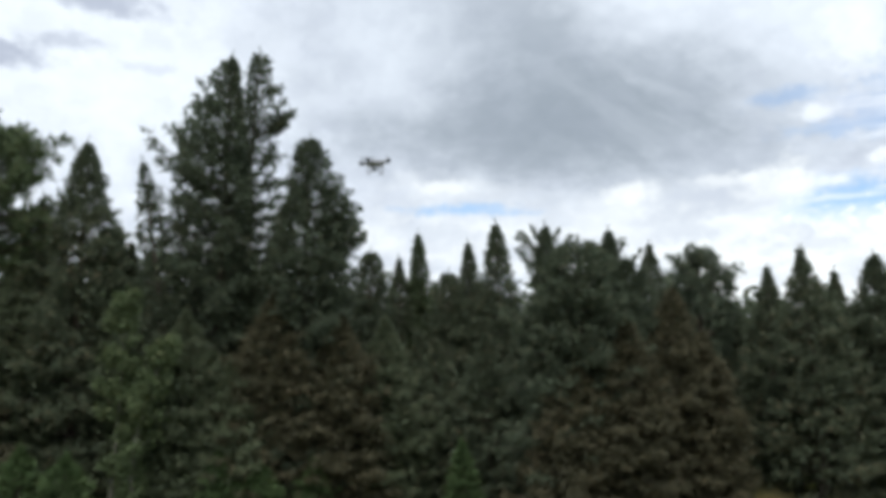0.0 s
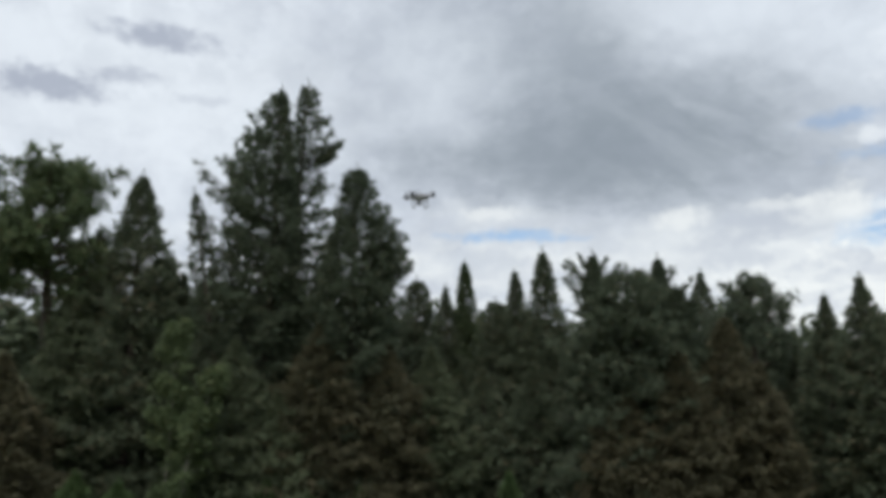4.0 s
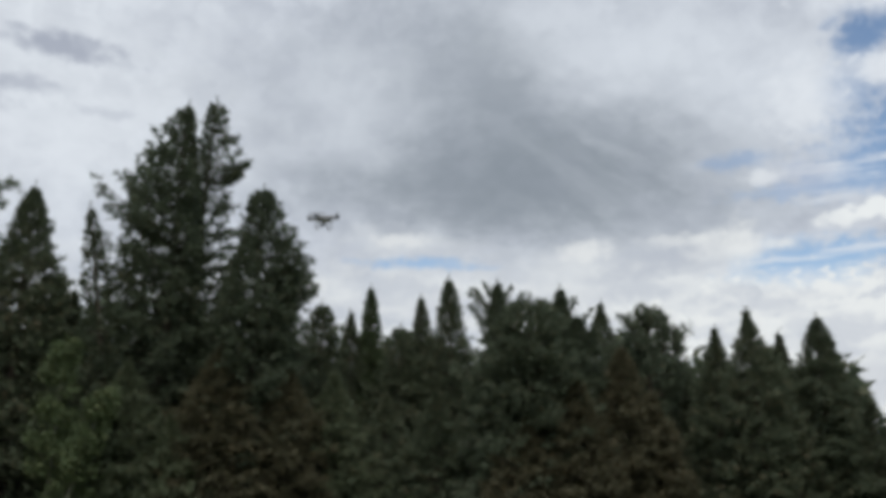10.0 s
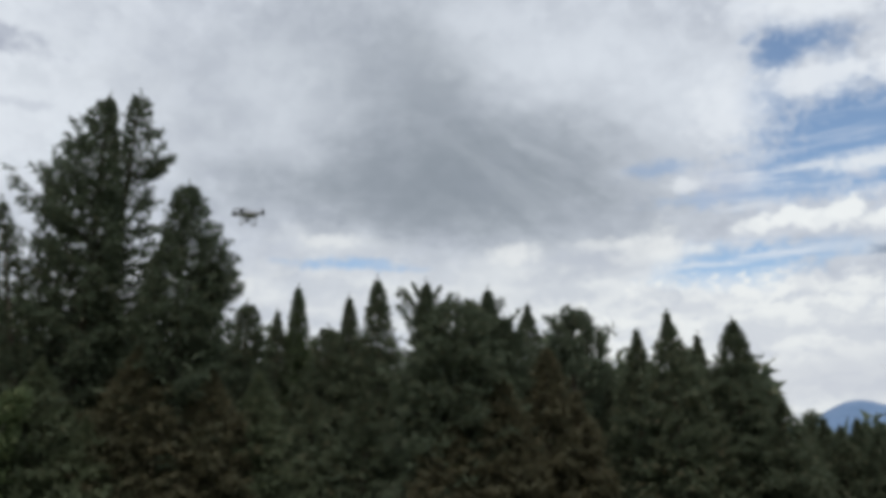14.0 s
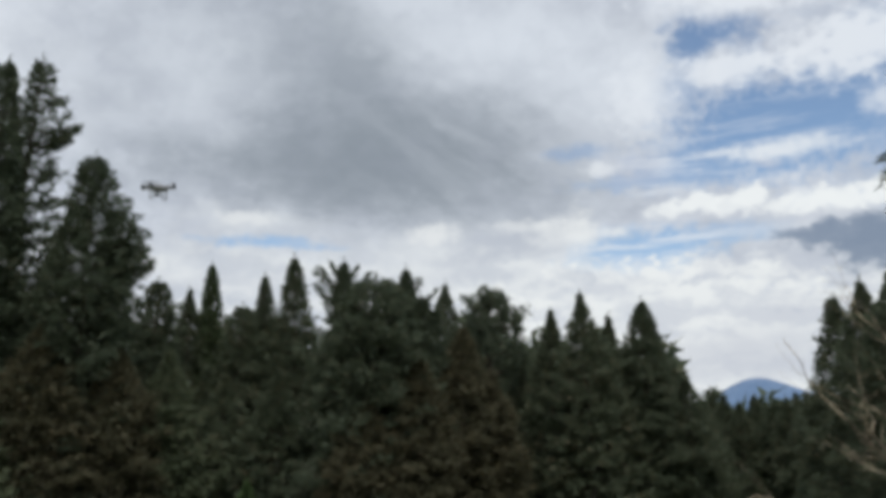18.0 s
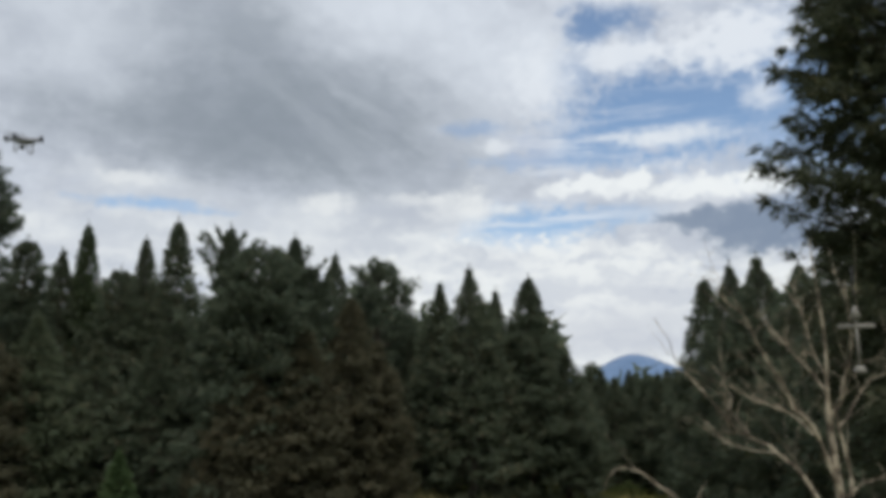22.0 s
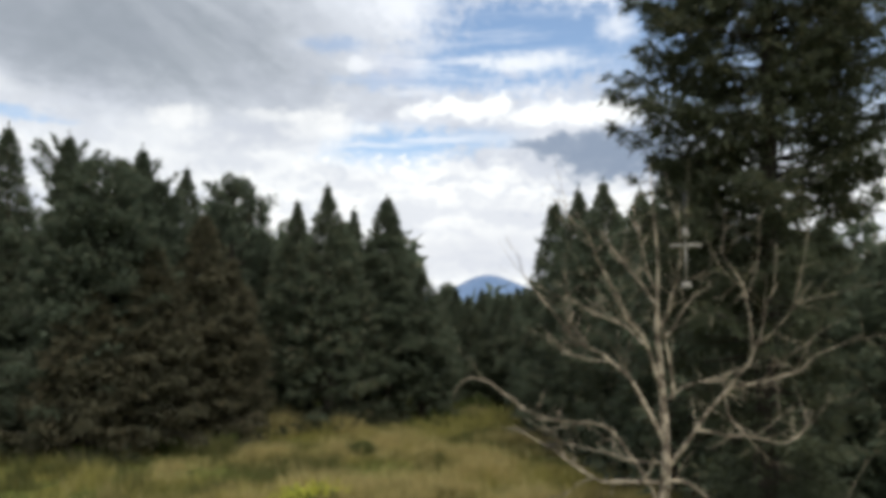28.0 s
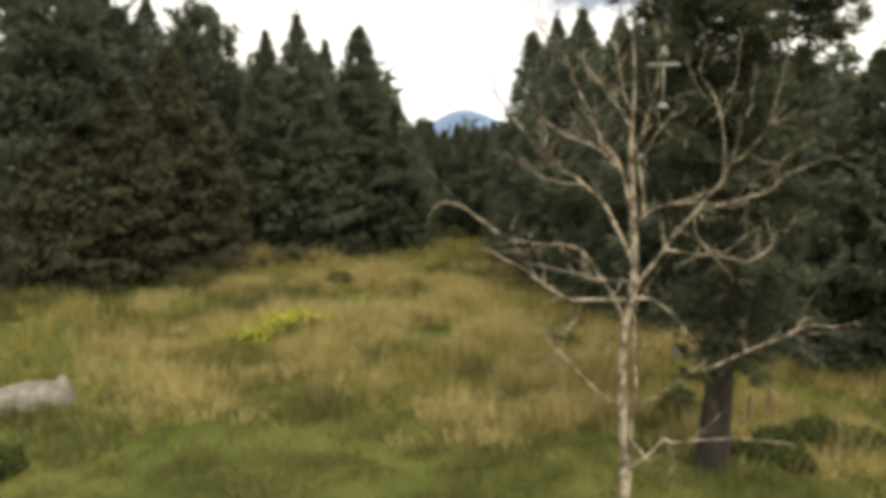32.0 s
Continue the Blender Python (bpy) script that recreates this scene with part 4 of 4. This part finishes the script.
grass("green_grass", "short green meadow grass", GRASS_GREEN, 46000, 5.0, 58, -45, 80, 0.13, 0.012, 5, 1, 0.13, -0.9)
grass("dry_grass", "tall straw-coloured dry grass in drifts", GRASS_DRY, 10500, 13.4, 42, 8, 66, 0.44, 0.011, 13, 2, 0.25, 0.14, 0.09, 0.22)
grass("straw_grass", "pale straw-coloured grass round the dead tree", GRASS_DRY, 6500, 11.5, 27, 28, 70, 0.38, 0.010, 11, 12, 0.50, 0.06, 0.09, 0.22)
grass("lawn_grass", "short ragged green grass near the dead tree", GRASS_GREEN, 17000, 8.0, 17.5, 0, 70, 0.12, 0.010, 6, 21, 0.45, -0.10, 0.07, 0.4)
grass("sedge_tufts", "darker green coarse tufts among the meadow grass", GRASS_SEDGE, 8000, 12.5, 44, -6, 75, 0.36, 0.013, 9, 5, 0.48, 0.16, 0.08)
grass("meadow_herbs", "yellow-green tall meadow grass between the dry drifts", GRASS_PALE, 9000, 12.0, 44, -2, 72, 0.36, 0.012, 9, 9, 0.21, 0.0, 0.08)


def shrub(name, label, a, d, width, height, mat, seed, n=260, blade=(0.12, 0.03), category="shrub"):
    rng = np.random.default_rng(seed)
    foot = polar(a, d)
    foot.z = ground_z(foot.x, foot.y)
    root = new(name)
    root.location = foot
    tagged(root, label, category)
    m = 14
    th = rng.uniform(0, 2 * np.pi, m)
    r = rng.uniform(0.2, 0.5, m) * width
    q = np.linspace(0, 1, 4)[None, :, None]
    end = np.stack([np.cos(th) * r, np.sin(th) * r, rng.uniform(0.5, 0.85, m) * height], 1)
    child("stemwork", soup("stemwork", *tubes(end[:, None] * q - [0, 0, 0.03], 0.010 * (1.3 - q[..., 0]) * np.ones((m, 1)), 4), STUMP_WOOD), root, kind="stuff")
    p = rng.normal(0, 1, (n, 3))
    p /= np.linalg.norm(p, axis=1, keepdims=True)
    p *= rng.uniform(0.35, 1.0, (n, 1)) ** 0.5
    lump = 1 + 0.25 * np.sin(p[:, :1] * 5 + seed) * np.cos(p[:, 1:2] * 4)
    at = p * lump * [width / 2, width / 2, height * 0.5] + [0, 0, height * 0.5]
    v, f = blades(rng, at, p + [0, 0, 0.5], blade[0], blade[1], 6, 0.6)
    v[:, 2] = np.maximum(v[:, 2], 0.0)
    child("foliage", soup("foliage", v, f, mat), root)
    return root


for a, d, w, h, s in [(21.2, 18.5, 0.80, 0.46, 1), (23.0, 19.2, 0.90, 0.58, 2), (24.6, 19.6, 0.7, 0.52, 3)]:
    r = shrub("flowering_shrub", "low shrub covered with yellow blossom in the meadow", a, d, w, h, SHRUB_LIGHT, 200 + s)
    rng = np.random.default_rng(300 + s)
    p = rng.normal(0, 1, (95, 3)) * [0.32 * w, 0.32 * w, 0.09] + [0, 0, h * 0.92]
    v, f = blades(rng, p, rng.normal(0, 0.5, (95, 3)) + [0, 0, 0.6], 0.09, 0.03, 5, 0.6)
    child("blossom", soup("blossom", v, f, FLOWER), r, "yellow blossom")

for a, d, w, h, s in [(4.4, 13.2, 0.8, 0.36, 1), (59.0, 12.9, 0.7, 0.26, 2), (61.5, 13.4, 0.9, 0.38, 3), (52.4, 13.6, 0.6, 0.55, 4), (57.0, 12.3, 0.4, 0.2, 5), (63.8, 13.3, 0.8, 0.34, 6), (60.2, 12.3, 0.5, 0.2, 14),
                      (27.2, 27, 1.1, 0.42, 8), (18.0, 29.0, 1.1, 0.4, 9), (35.6, 38, 1.4, 0.8, 10), (8.8, 27.5, 1.6, 0.5, 11), (13.8, 28.5, 1.1, 0.5, 12), (32.9, 35, 1.0, 0.45, 13)]:
    shrub("low_shrub", "low dark green shrub in the meadow grass", a, d, w, h, SHRUB, 400 + s)

# flat dark mats added in place of the shade and litter below the trees
for a, d, w, h, s in [(19.6, 31.6, 3.4, 0.50, 1), (22.6, 33.0, 4.2, 0.55, 2), (25.6, 33.0, 4.0, 0.50, 3), (28.2, 34.0, 3.0, 0.50, 8), (23.8, 34.4, 4.4, 0.70, 9), (27.0, 35.0, 4.0, 0.70, 10), (20.6, 34.0, 4.0, 0.70, 11), (5.2, 29.6, 3.0, 0.45, 4), (9.4, 27.6, 2.8, 0.40, 5), (1.4, 29.2, 2.6, 0.45, 6), (15.6, 30.4, 2.6, 0.4, 7)]:
    shrub("shade_mat", "low dark needle mat added for the shade and litter under the wood edge", a, d, w, h, NEEDLE_DARK, 430 + s, n=520, blade=(0.16, 0.03))


def rock(name, label, a, d, size, mat, seed, turn=0.0, taper=0.0, horn=0.0):
    bm = bmesh.new()
    bmesh.ops.create_icosphere(bm, subdivisions=4, radius=1.0)
    for v in bm.verts:
        k = 1 + 0.14 * noise.noise(v.co * 1.3 + Vector((seed, 0, 0))) + 0.06 * noise.noise(v.co * 4 + Vector((0, seed, 0)))
        k *= 1 + taper * v.co.x
        v.co = Vector((v.co.x * size[0] / 2 * k, v.co.y * size[1] / 2 * k, max(v.co.z, -0.35) * size[2] * 0.74 * k))
    for v in bm.verts:
        v.co.z += horn * math.exp(-((v.co.x - 0.40 * size[0]) / (0.06 * size[0])) ** 2) * (v.co.z > 0)
    me = bpy.data.meshes.new(name)
    for f in bm.faces:
        f.smooth = True
    bm.to_mesh(me)
    bm.free()
    me.materials.append(mat)
    ob = new(name, me)
    p = polar(a, d)
    ob.location = (p.x, p.y, ground_z(p.x, p.y) + size[2] * 0.24)
    ob.rotation_euler = (0, 0, radians(turn))
    tagged(ob, label, "rock")
    return ob


rock("boulder", "pale grey rounded boulder lying in green grass", 6.10, 16.1, (1.80, 0.90, 0.47), STONE, 3.0, -8, 0.04, 0.20)
rock("boulder", "grey stone half hidden beside the conifer trunk", 52.2, 17.4, (0.62, 0.5, 0.24), STONE_GREY, 8.0, 30, 0.2)


def stump(a, d, h, r, seed):
    rng = np.random.default_rng(seed)
    p = polar(a, d)
    n = 9
    s = np.linspace(0, 1, n)[:, None]
    path = s * np.array([0.06, 0.03, h]) + [0, 0, -0.05] + rng.normal(0, 0.008, (n, 3))
    rad = r * (1.25 - 0.5 * s[:, 0]) * rng.uniform(0.92, 1.08, n)
    rad[-1] *= 0.35
    ob = new("stake", soup("stake", *tubes([path], [rad], 7), STUMP_WOOD, True))
    ob.location = (p.x, p.y, ground_z(p.x, p.y))
    tagged(ob, "short weathered brown wooden stake in dry grass", "stake", "stakes by the conifer")


stump(57.2, 13.9, 0.62, 0.06, 1)
stump(58.4, 14.1, 0.70, 0.06, 2)
stump(56.6, 13.4, 0.40, 0.05, 3)


# ---------------------------------------------------------------- the dead tree
DEAD_A, DEAD_D = 48.55, 9.0
DEAD_FOOT = polar(DEAD_A, DEAD_D)
DEAD_RIGHT = Vector((math.cos(radians(DEAD_A)), -math.sin(radians(DEAD_A)), 0))
DEAD_AWAY = Vector((math.sin(radians(DEAD_A)), math.cos(radians(DEAD_A)), 0))


def smooth_way(points, n):
    """A smooth line through a few points (rows of any width)."""
    p = np.array(points, float)
    p = np.vstack([2 * p[0] - p[1], p, 2 * p[-1] - p[-2]])
    t = np.linspace(0, len(p) - 3 - 1e-6, n)
    k = t.astype(int)
    f = (t - k)[:, None]
    a, b, c, d = p[k], p[k + 1], p[k + 2], p[k + 3]
    return 0.5 * (2 * b + (c - a) * f + (2 * a - 5 * b + 4 * c - d) * f ** 2 + (3 * b - a - 3 * c + d) * f ** 3)


def dead_tree():
    rng = np.random.default_rng(17)
    root = new("dead_tree")
    root.location = (DEAD_FOOT.x, DEAD_FOOT.y, ground_z(DEAD_FOOT.x, DEAD_FOOT.y))
    tagged(root, "bare dead tree with weathered grey-brown crooked limbs", "tree")
    e_r, e_a, e_z = np.array(DEAD_RIGHT), np.array(DEAD_AWAY), np.array((0, 0, 1.0))
    axes = np.stack([e_r, e_a, e_z])

    def knots(n, amount):
        """Thickness that swells and shrinks along the wood."""
        return 1 + amount * np.interp(np.arange(n), np.arange(0, n + 3, 2), rng.normal(0, 1, len(np.arange(0, n + 3, 2))))

    # the trunk: bent, with a second stem grown against it
    way = smooth_way([(0.10, 0, -0.1), (0.06, 0.02, 1.0), (0.0, 0.05, 2.2), (0.02, 0.0, 2.8), (0.10, -0.02, 3.3), (0.07, 0.03, 4.1), (0.03, 0.0, 4.85), (0.05, -0.05, 5.5), (-0.02, 0.0, 6.6)], 46)
    s = np.linspace(0, 1, 46)
    rad = np.interp(s * 6.7, [0, 0.3, 1.2, 2.2, 3.3, 4.0, 4.9, 5.5, 6.7], [0.115, 0.075, 0.060, 0.044, 0.053, 0.040, 0.030, 0.015, 0.005])
    child("trunk", soup("trunk", *tubes([way @ axes], [rad * knots(46, 0.07)], 10), DEADWOOD, True), root)

    def limb(r, d0, d1, *points, twigs=6, name="limb"):
        """One crooked limb through a few bends (side, height); d0 and d1: its depth at root and tip."""
        k = np.linspace(0, 1, len(points))
        bend = np.array([(u, d0 + (d1 - d0) * t, z) for (u, z), t in zip(points, k)])
        span = np.linalg.norm(np.diff(bend, axis=0), axis=1).sum()
        n = max(14, int(span * 13))
        q = np.linspace(0, 1, n)
        p = smooth_way(bend, n) @ axes
        kink = np.interp(np.arange(n), np.arange(0, n + 4, 3), rng.normal(0, 1, len(np.arange(0, n + 4, 3))))
        kink2 = np.interp(np.arange(n), np.arange(0, n + 4, 3), rng.normal(0, 1, len(np.arange(0, n + 4, 3))))
        p = p + (np.outer(kink, e_z) + np.outer(kink2, e_r)) * (0.012 + 0.012 * q[:, None]) * np.minimum(q * 5, 1)[:, None]
        ob = child(name, soup(name, *tubes([p], [(0.80 * r * (1 - 0.92 * q ** 0.8) + (0.003 if twigs else 0.0045)) * knots(n, 0.10)], 7), DEADWOOD, True), root)

        if not twigs:
            return

        def shoots(lines, count, lo, hi, thick, rise):
            c, m, _ = lines.shape
            own = rng.integers(0, c, count)
            at = rng.uniform(0.22, 0.97, count) * (m - 1.001)
            i0 = at.astype(int)
            f = (at - i0)[:, None]
            start = lines[own, i0] * (1 - f) + lines[own, i0 + 1] * f
            head = lines[own, i0 + 1] - lines[own, i0]
            head /= np.linalg.norm(head, axis=1, keepdims=True) + 1e-9
            head = head * 0.8 + rng.normal(0, 0.5, (count, 3)) + [0, 0, rise]
            head /= np.linalg.norm(head, axis=1, keepdims=True)
            ln = (rng.uniform(lo ** 0.5, hi ** 0.5, count) ** 2)[:, None, None]
            t = np.linspace(0, 1, 7)[None, :, None]
            tw = start[:, None] + head[:, None] * t * ln + (rng.normal(0, 0.3, (count, 1, 3)) + [0, 0, 0.1]) * t ** 2 * ln
            tw = tw + np.cumsum(rng.normal(0, 0.012, tw.shape), 1) * t * ln * 2
            return tw, thick * (1.1 - 0.8 * t[..., 0]) * np.ones((count, 1))

        a, ra = shoots(p[None], max(4 if twigs > 3 else 1, int(twigs * (0.3 + 0.8 * span))), 0.15, 0.75, 0.0044, 0.25)
        b, rb = shoots(a, len(a) * 2, 0.08, 0.32, 0.0027, 0.15)
        child("twigwork", soup("twigwork", *tubes(np.vstack([a, b]), np.vstack([ra, rb]), 4), DEADWOOD), ob, kind="stuff")

    limb(0.040, 0.03, 0.0, (0.10, 0.85), (0.15, 2.1), (0.13, 2.65), (0.08, 3.15), twigs=1, name="second_stem")
    # right side
    limb(0.036, 0.0, -0.3, (0.12, 3.28), (0.43, 3.72), (0.75, 4.16), (0.97, 4.53), (1.27, 5.25))
    limb(0.018, -0.14, -0.5, (0.74, 4.15), (1.18, 4.29), (1.52, 4.45), (1.95, 4.75))
    limb(0.014, -0.1, 0.3, (0.42, 3.70), (0.75, 3.66), (0.98, 3.62), (1.31, 3.56), (1.53, 3.68), (1.62, 3.92), twigs=4)
    limb(0.010, -0.12, -0.4, (0.70, 4.08), (0.76, 3.82), (0.95, 3.68), (1.30, 3.95))
    limb(0.010, -0.2, 0.2, (0.99, 4.56), (0.92, 5.20), (0.70, 5.66))
    limb(0.012, -0.22, -0.5, (1.02, 4.62), (1.20, 4.80), (1.52, 5.25))
    limb(0.013, 0.0, 0.6, (0.12, 4.00), (0.30, 4.12), (0.60, 4.19), (0.92, 4.31))
    limb(0.026, -0.03, -0.1, (0.18, 4.02), (0.17, 4.25), (0.10, 4.68), (0.07, 4.9), twigs=3)
    limb(0.026, 0.0, -0.2, (0.05, 4.78), (0.19, 5.03), (0.28, 5.40), (0.24, 6.15))
    limb(0.012, -0.05, 0.4, (0.10, 4.66), (0.29, 4.90), (0.48, 5.20))
    limb(0.024, 0.0, 0.1, (0.08, 3.13), (0.25, 3.13), (0.43, 3.03), (0.62, 2.85), (0.78, 2.60), (0.92, 2.32), twigs=3)
    limb(0.009, 0.05, 0.25, (0.07, 1.85), (0.50, 2.03), (0.91, 2.32), twigs=2)
    limb(0.021, 0.1, 0.3, (0.88, 2.32), (1.25, 2.50), (1.65, 2.70), (1.89, 2.82), (2.14, 2.85), (2.46, 2.90), twigs=2)
    limb(0.014, 0.25, 0.3, (1.93, 2.66), (1.85, 2.80), (1.93, 2.93), (2.02, 2.95), twigs=1)
    limb(0.013, 0.2, 0.22, (1.32, 2.52), (1.31, 2.75), twigs=1)
    limb(0.026, 0.0, -0.1, (0.08, 1.10), (0.26, 1.26), (0.42, 1.46), (0.58, 1.56), (1.00, 1.61), (1.41, 1.65), (1.82, 1.62), twigs=2)
    limb(0.017, 0.0, -0.1, (0.10, 1.52), (0.20, 1.40), (0.30, 1.28), (0.40, 1.33), twigs=1)
    # left side
    limb(0.032, 0.0, 0.2, (0.08, 3.56), (-0.26, 4.21), (-0.51, 4.43), (-0.80, 4.60), (-1.36, 5.19))
    limb(0.003, 0.15, 0.1, (-1.15, 4.98), (-1.45, 5.40), (-1.66, 5.82), twigs=0)
    limb(0.013, 0.12, 0.5, (-0.74, 4.58), (-0.93, 4.84), (-0.98, 5.15))
    limb(0.012, 0.08, 0.4, (-0.48, 4.40), (-0.86, 4.42), (-1.30, 4.70))
    limb(0.028, 0.0, -0.4, (0.08, 4.05), (-0.10, 4.59), (-0.36, 5.09), (-0.62, 5.65), (-1.05, 6.12))
    limb(0.016, -0.12, 0.4, (-0.12, 4.60), (-0.33, 4.81), (-0.75, 4.98), (-1.15, 5.30))
    limb(0.018, 0.0, 0.3, (0.03, 5.02), (-0.15, 5.28), (-0.37, 5.59), (-0.58, 5.95))
    limb(0.016, 0.0, 0.2, (0.04, 5.15), (-0.09, 5.53), (-0.28, 6.20))
    limb(0.021, 0.0, 0.05, (0.02, 2.86), (-0.11, 3.13), (-0.26, 3.37), (-0.36, 3.50), (-0.54, 3.67), (-0.75, 3.75), (-1.15, 3.76), (-1.42, 3.81), (-1.62, 3.95), twigs=3)
    limb(0.0075, 0.05, 0.15, (-1.45, 3.82), (-1.64, 3.95), (-1.89, 4.12), (-2.12, 4.15), (-2.26, 4.03), (-2.33, 3.86), twigs=0)
    limb(0.027, 0.0, -0.1, (0.10, 3.11), (-0.34, 3.10), (-0.64, 3.12), (-1.05, 3.33), (-1.42, 3.59), (-1.68, 3.66), twigs=4)
    limb(0.010, -0.05, 0.2, (-0.62, 3.12), (-0.86, 3.02), (-1.02, 2.80), twigs=3)
    limb(0.015, 0.0, 0.5, (0.08, 3.32), (-0.31, 3.32), (-0.69, 3.36), (-1.25, 3.40))
    limb(0.018, -0.03, -0.2, (-0.20, 3.08), (-0.05, 3.30), (0.00, 3.42), (-0.06, 3.50), twigs=2)
    limb(0.012, 0.0, 0.3, (0.04, 1.86), (-0.38, 2.07), (-0.74, 2.41), (-0.97, 2.66), twigs=3)
    limb(0.008, -0.05, -0.3, (-0.45, 3.08), (-0.62, 2.78), (-0.80, 2.60))
    return root


dead_tree()


def bird_feeder():
    """Hangs from a limb of the dead tree: a tray above, a tube and a lower tray."""
    at = DEAD_FOOT + DEAD_RIGHT * 0.34 + DEAD_AWAY * -0.22
    root = new("bird_feeder")
    root.location = (at.x, at.y, 5.04)
    tagged(root, "pale hanging bird feeder in the dead tree", "bird feeder")

    def disc(name, z, r1, r2, h, mat, label=""):
        bm = bmesh.new()
        bmesh.ops.create_cone(bm, cap_ends=True, segments=20, radius1=r1, radius2=r2, depth=h, matrix=Matrix.Translation((0, 0, z)))
        return part(name, bm, mat, root, label)

    disc("roof", 0.72, 0.055, 0.014, 0.11, FEEDER_PALE)
    disc("tube", 0.42, 0.012, 0.012, 0.52, FEEDER_PALE)
    disc("tray", 0.16, 0.066, 0.040, 0.06, FEEDER_PALE)
    disc("cord", 0.95, 0.006, 0.006, 0.44, DARK_PLASTIC, "thin dark cord")
    bm = bmesh.new()
    bmesh.ops.create_cube(bm, size=1.0, matrix=Matrix.Translation((0.0, 0, 0.58)) @ pose(0, 0, 0, 0, 0, -DEAD_A) @ Matrix.Diagonal((0.34, 0.035, 0.04, 1)))
    bmesh.ops.bevel(bm, geom=bm.edges[:], offset=0.012, segments=2, affect="EDGES")
    part("perch", bm, FEEDER_PALE, root)


bird_feeder()


# ---------------------------------------------------------------- the quadcopter in the air
def quadcopter(at, turn):
    root = new("quadcopter_drone")
    root.matrix_basis = Matrix.Translation(at) @ pose(0, 0, 0, 6, -4, turn)
    tagged(root, "small pale grey quadcopter drone hovering in the air", "drone")
    bm = bmesh.new()
    bmesh.ops.create_uvsphere(bm, u_segments=20, v_segments=12, radius=1.0)
    for v in bm.verts:
        c = v.co
        k = 1 + 0.22 * math.cos(4 * math.atan2(c.y, c.x) + math.pi) * (1 - abs(c.z))
        v.co = Vector((c.x * 0.12 * k, c.y * 0.12 * k, c.z * (0.055 if c.z > 0 else 0.055)))
    body = part("body", bm, WHITE_SHELL, root)
    for i in range(4):
        a = radians(45 + 90 * i)
        tip = Vector((math.cos(a), math.sin(a), 0))
        s = np.linspace(0, 1, 7)
        p = np.outer(0.05 + 0.17 * s, np.array(tip)) + np.outer(0.012 * np.sin(s * 3), [0, 0, 1.0])
        arm = child("arm", soup("arm", *tubes([p], [0.032 - 0.010 * s], 8), WHITE_SHELL, True), root)
        bm = bmesh.new()
        bmesh.ops.create_cone(bm, cap_ends=True, segments=14, radius1=0.026, radius2=0.022, depth=0.06, matrix=Matrix.Translation(tip * 0.225 + Vector((0, 0, 0.012))))
        part("motor", bm, DARK_PLASTIC, arm, "dark motor")
        bm = bmesh.new()
        for side in (-1, 1):
            verts = []
            for j in range(9):
                q = j / 8
                wide = 0.014 * math.sin(math.pi * (0.15 + 0.8 * q)) + 0.003
                for e in (-1, 1):
                    for zz in (0.0, 0.003):
                        verts.append(bm.verts.new((side * (0.006 + 0.112 * q), e * wide, zz + 0.004 * e * (1 - q))))
            for j in range(8):
                b = 4 * j
                for f in ((b, b + 4, b + 6, b + 2), (b + 1, b + 3, b + 7, b + 5), (b, b + 1, b + 5, b + 4), (b + 2, b + 6, b + 7, b + 3)):
                    bm.faces.new([verts[k] for k in f])
        bmesh.ops.transform(bm, matrix=Matrix.Translation(tip * 0.225 + Vector((0, 0, 0.045))) @ pose(0, 0, 0, 0, 0, 20 + 75 * i), verts=bm.verts)
        part("propeller", bm, PROP_GREY, root, "grey two-bladed propeller at rest")
    for side in (-1, 1):
        q = np.linspace(0, 1, 15)
        leg = np.stack([np.full(15, 0.075 * side) + side * 0.02 * np.sin(q * np.pi), 0.10 * np.cos(q * np.pi), -0.03 - 0.13 * np.sin(q * np.pi) ** 0.55], 1)
        child("landing_skid", soup("landing_skid", *tubes([leg], [np.full(15, 0.009)], 7), WHITE_SHELL, True), root)
    bm = bmesh.new()
    bmesh.ops.create_uvsphere(bm, u_segments=14, v_segments=10, radius=0.030, matrix=Matrix.Translation((0, 0.03, -0.085)))
    cam_ball = part("camera_pod", bm, DARK_PLASTIC, root, "dark camera pod")
    bm = bmesh.new()
    bmesh.ops.create_cone(bm, cap_ends=True, segments=14, radius1=0.014, radius2=0.014, depth=0.02, matrix=Matrix.Translation((0, 0.062, -0.085)) @ pose(0, 0, 0, 90, 0, 0))
    part("glass_eye", bm, GLASS_DARK, cam_ball)
    return root


quadcopter(polar(-6.1, 11.0, height_at(15.8, 11.0)), 22)
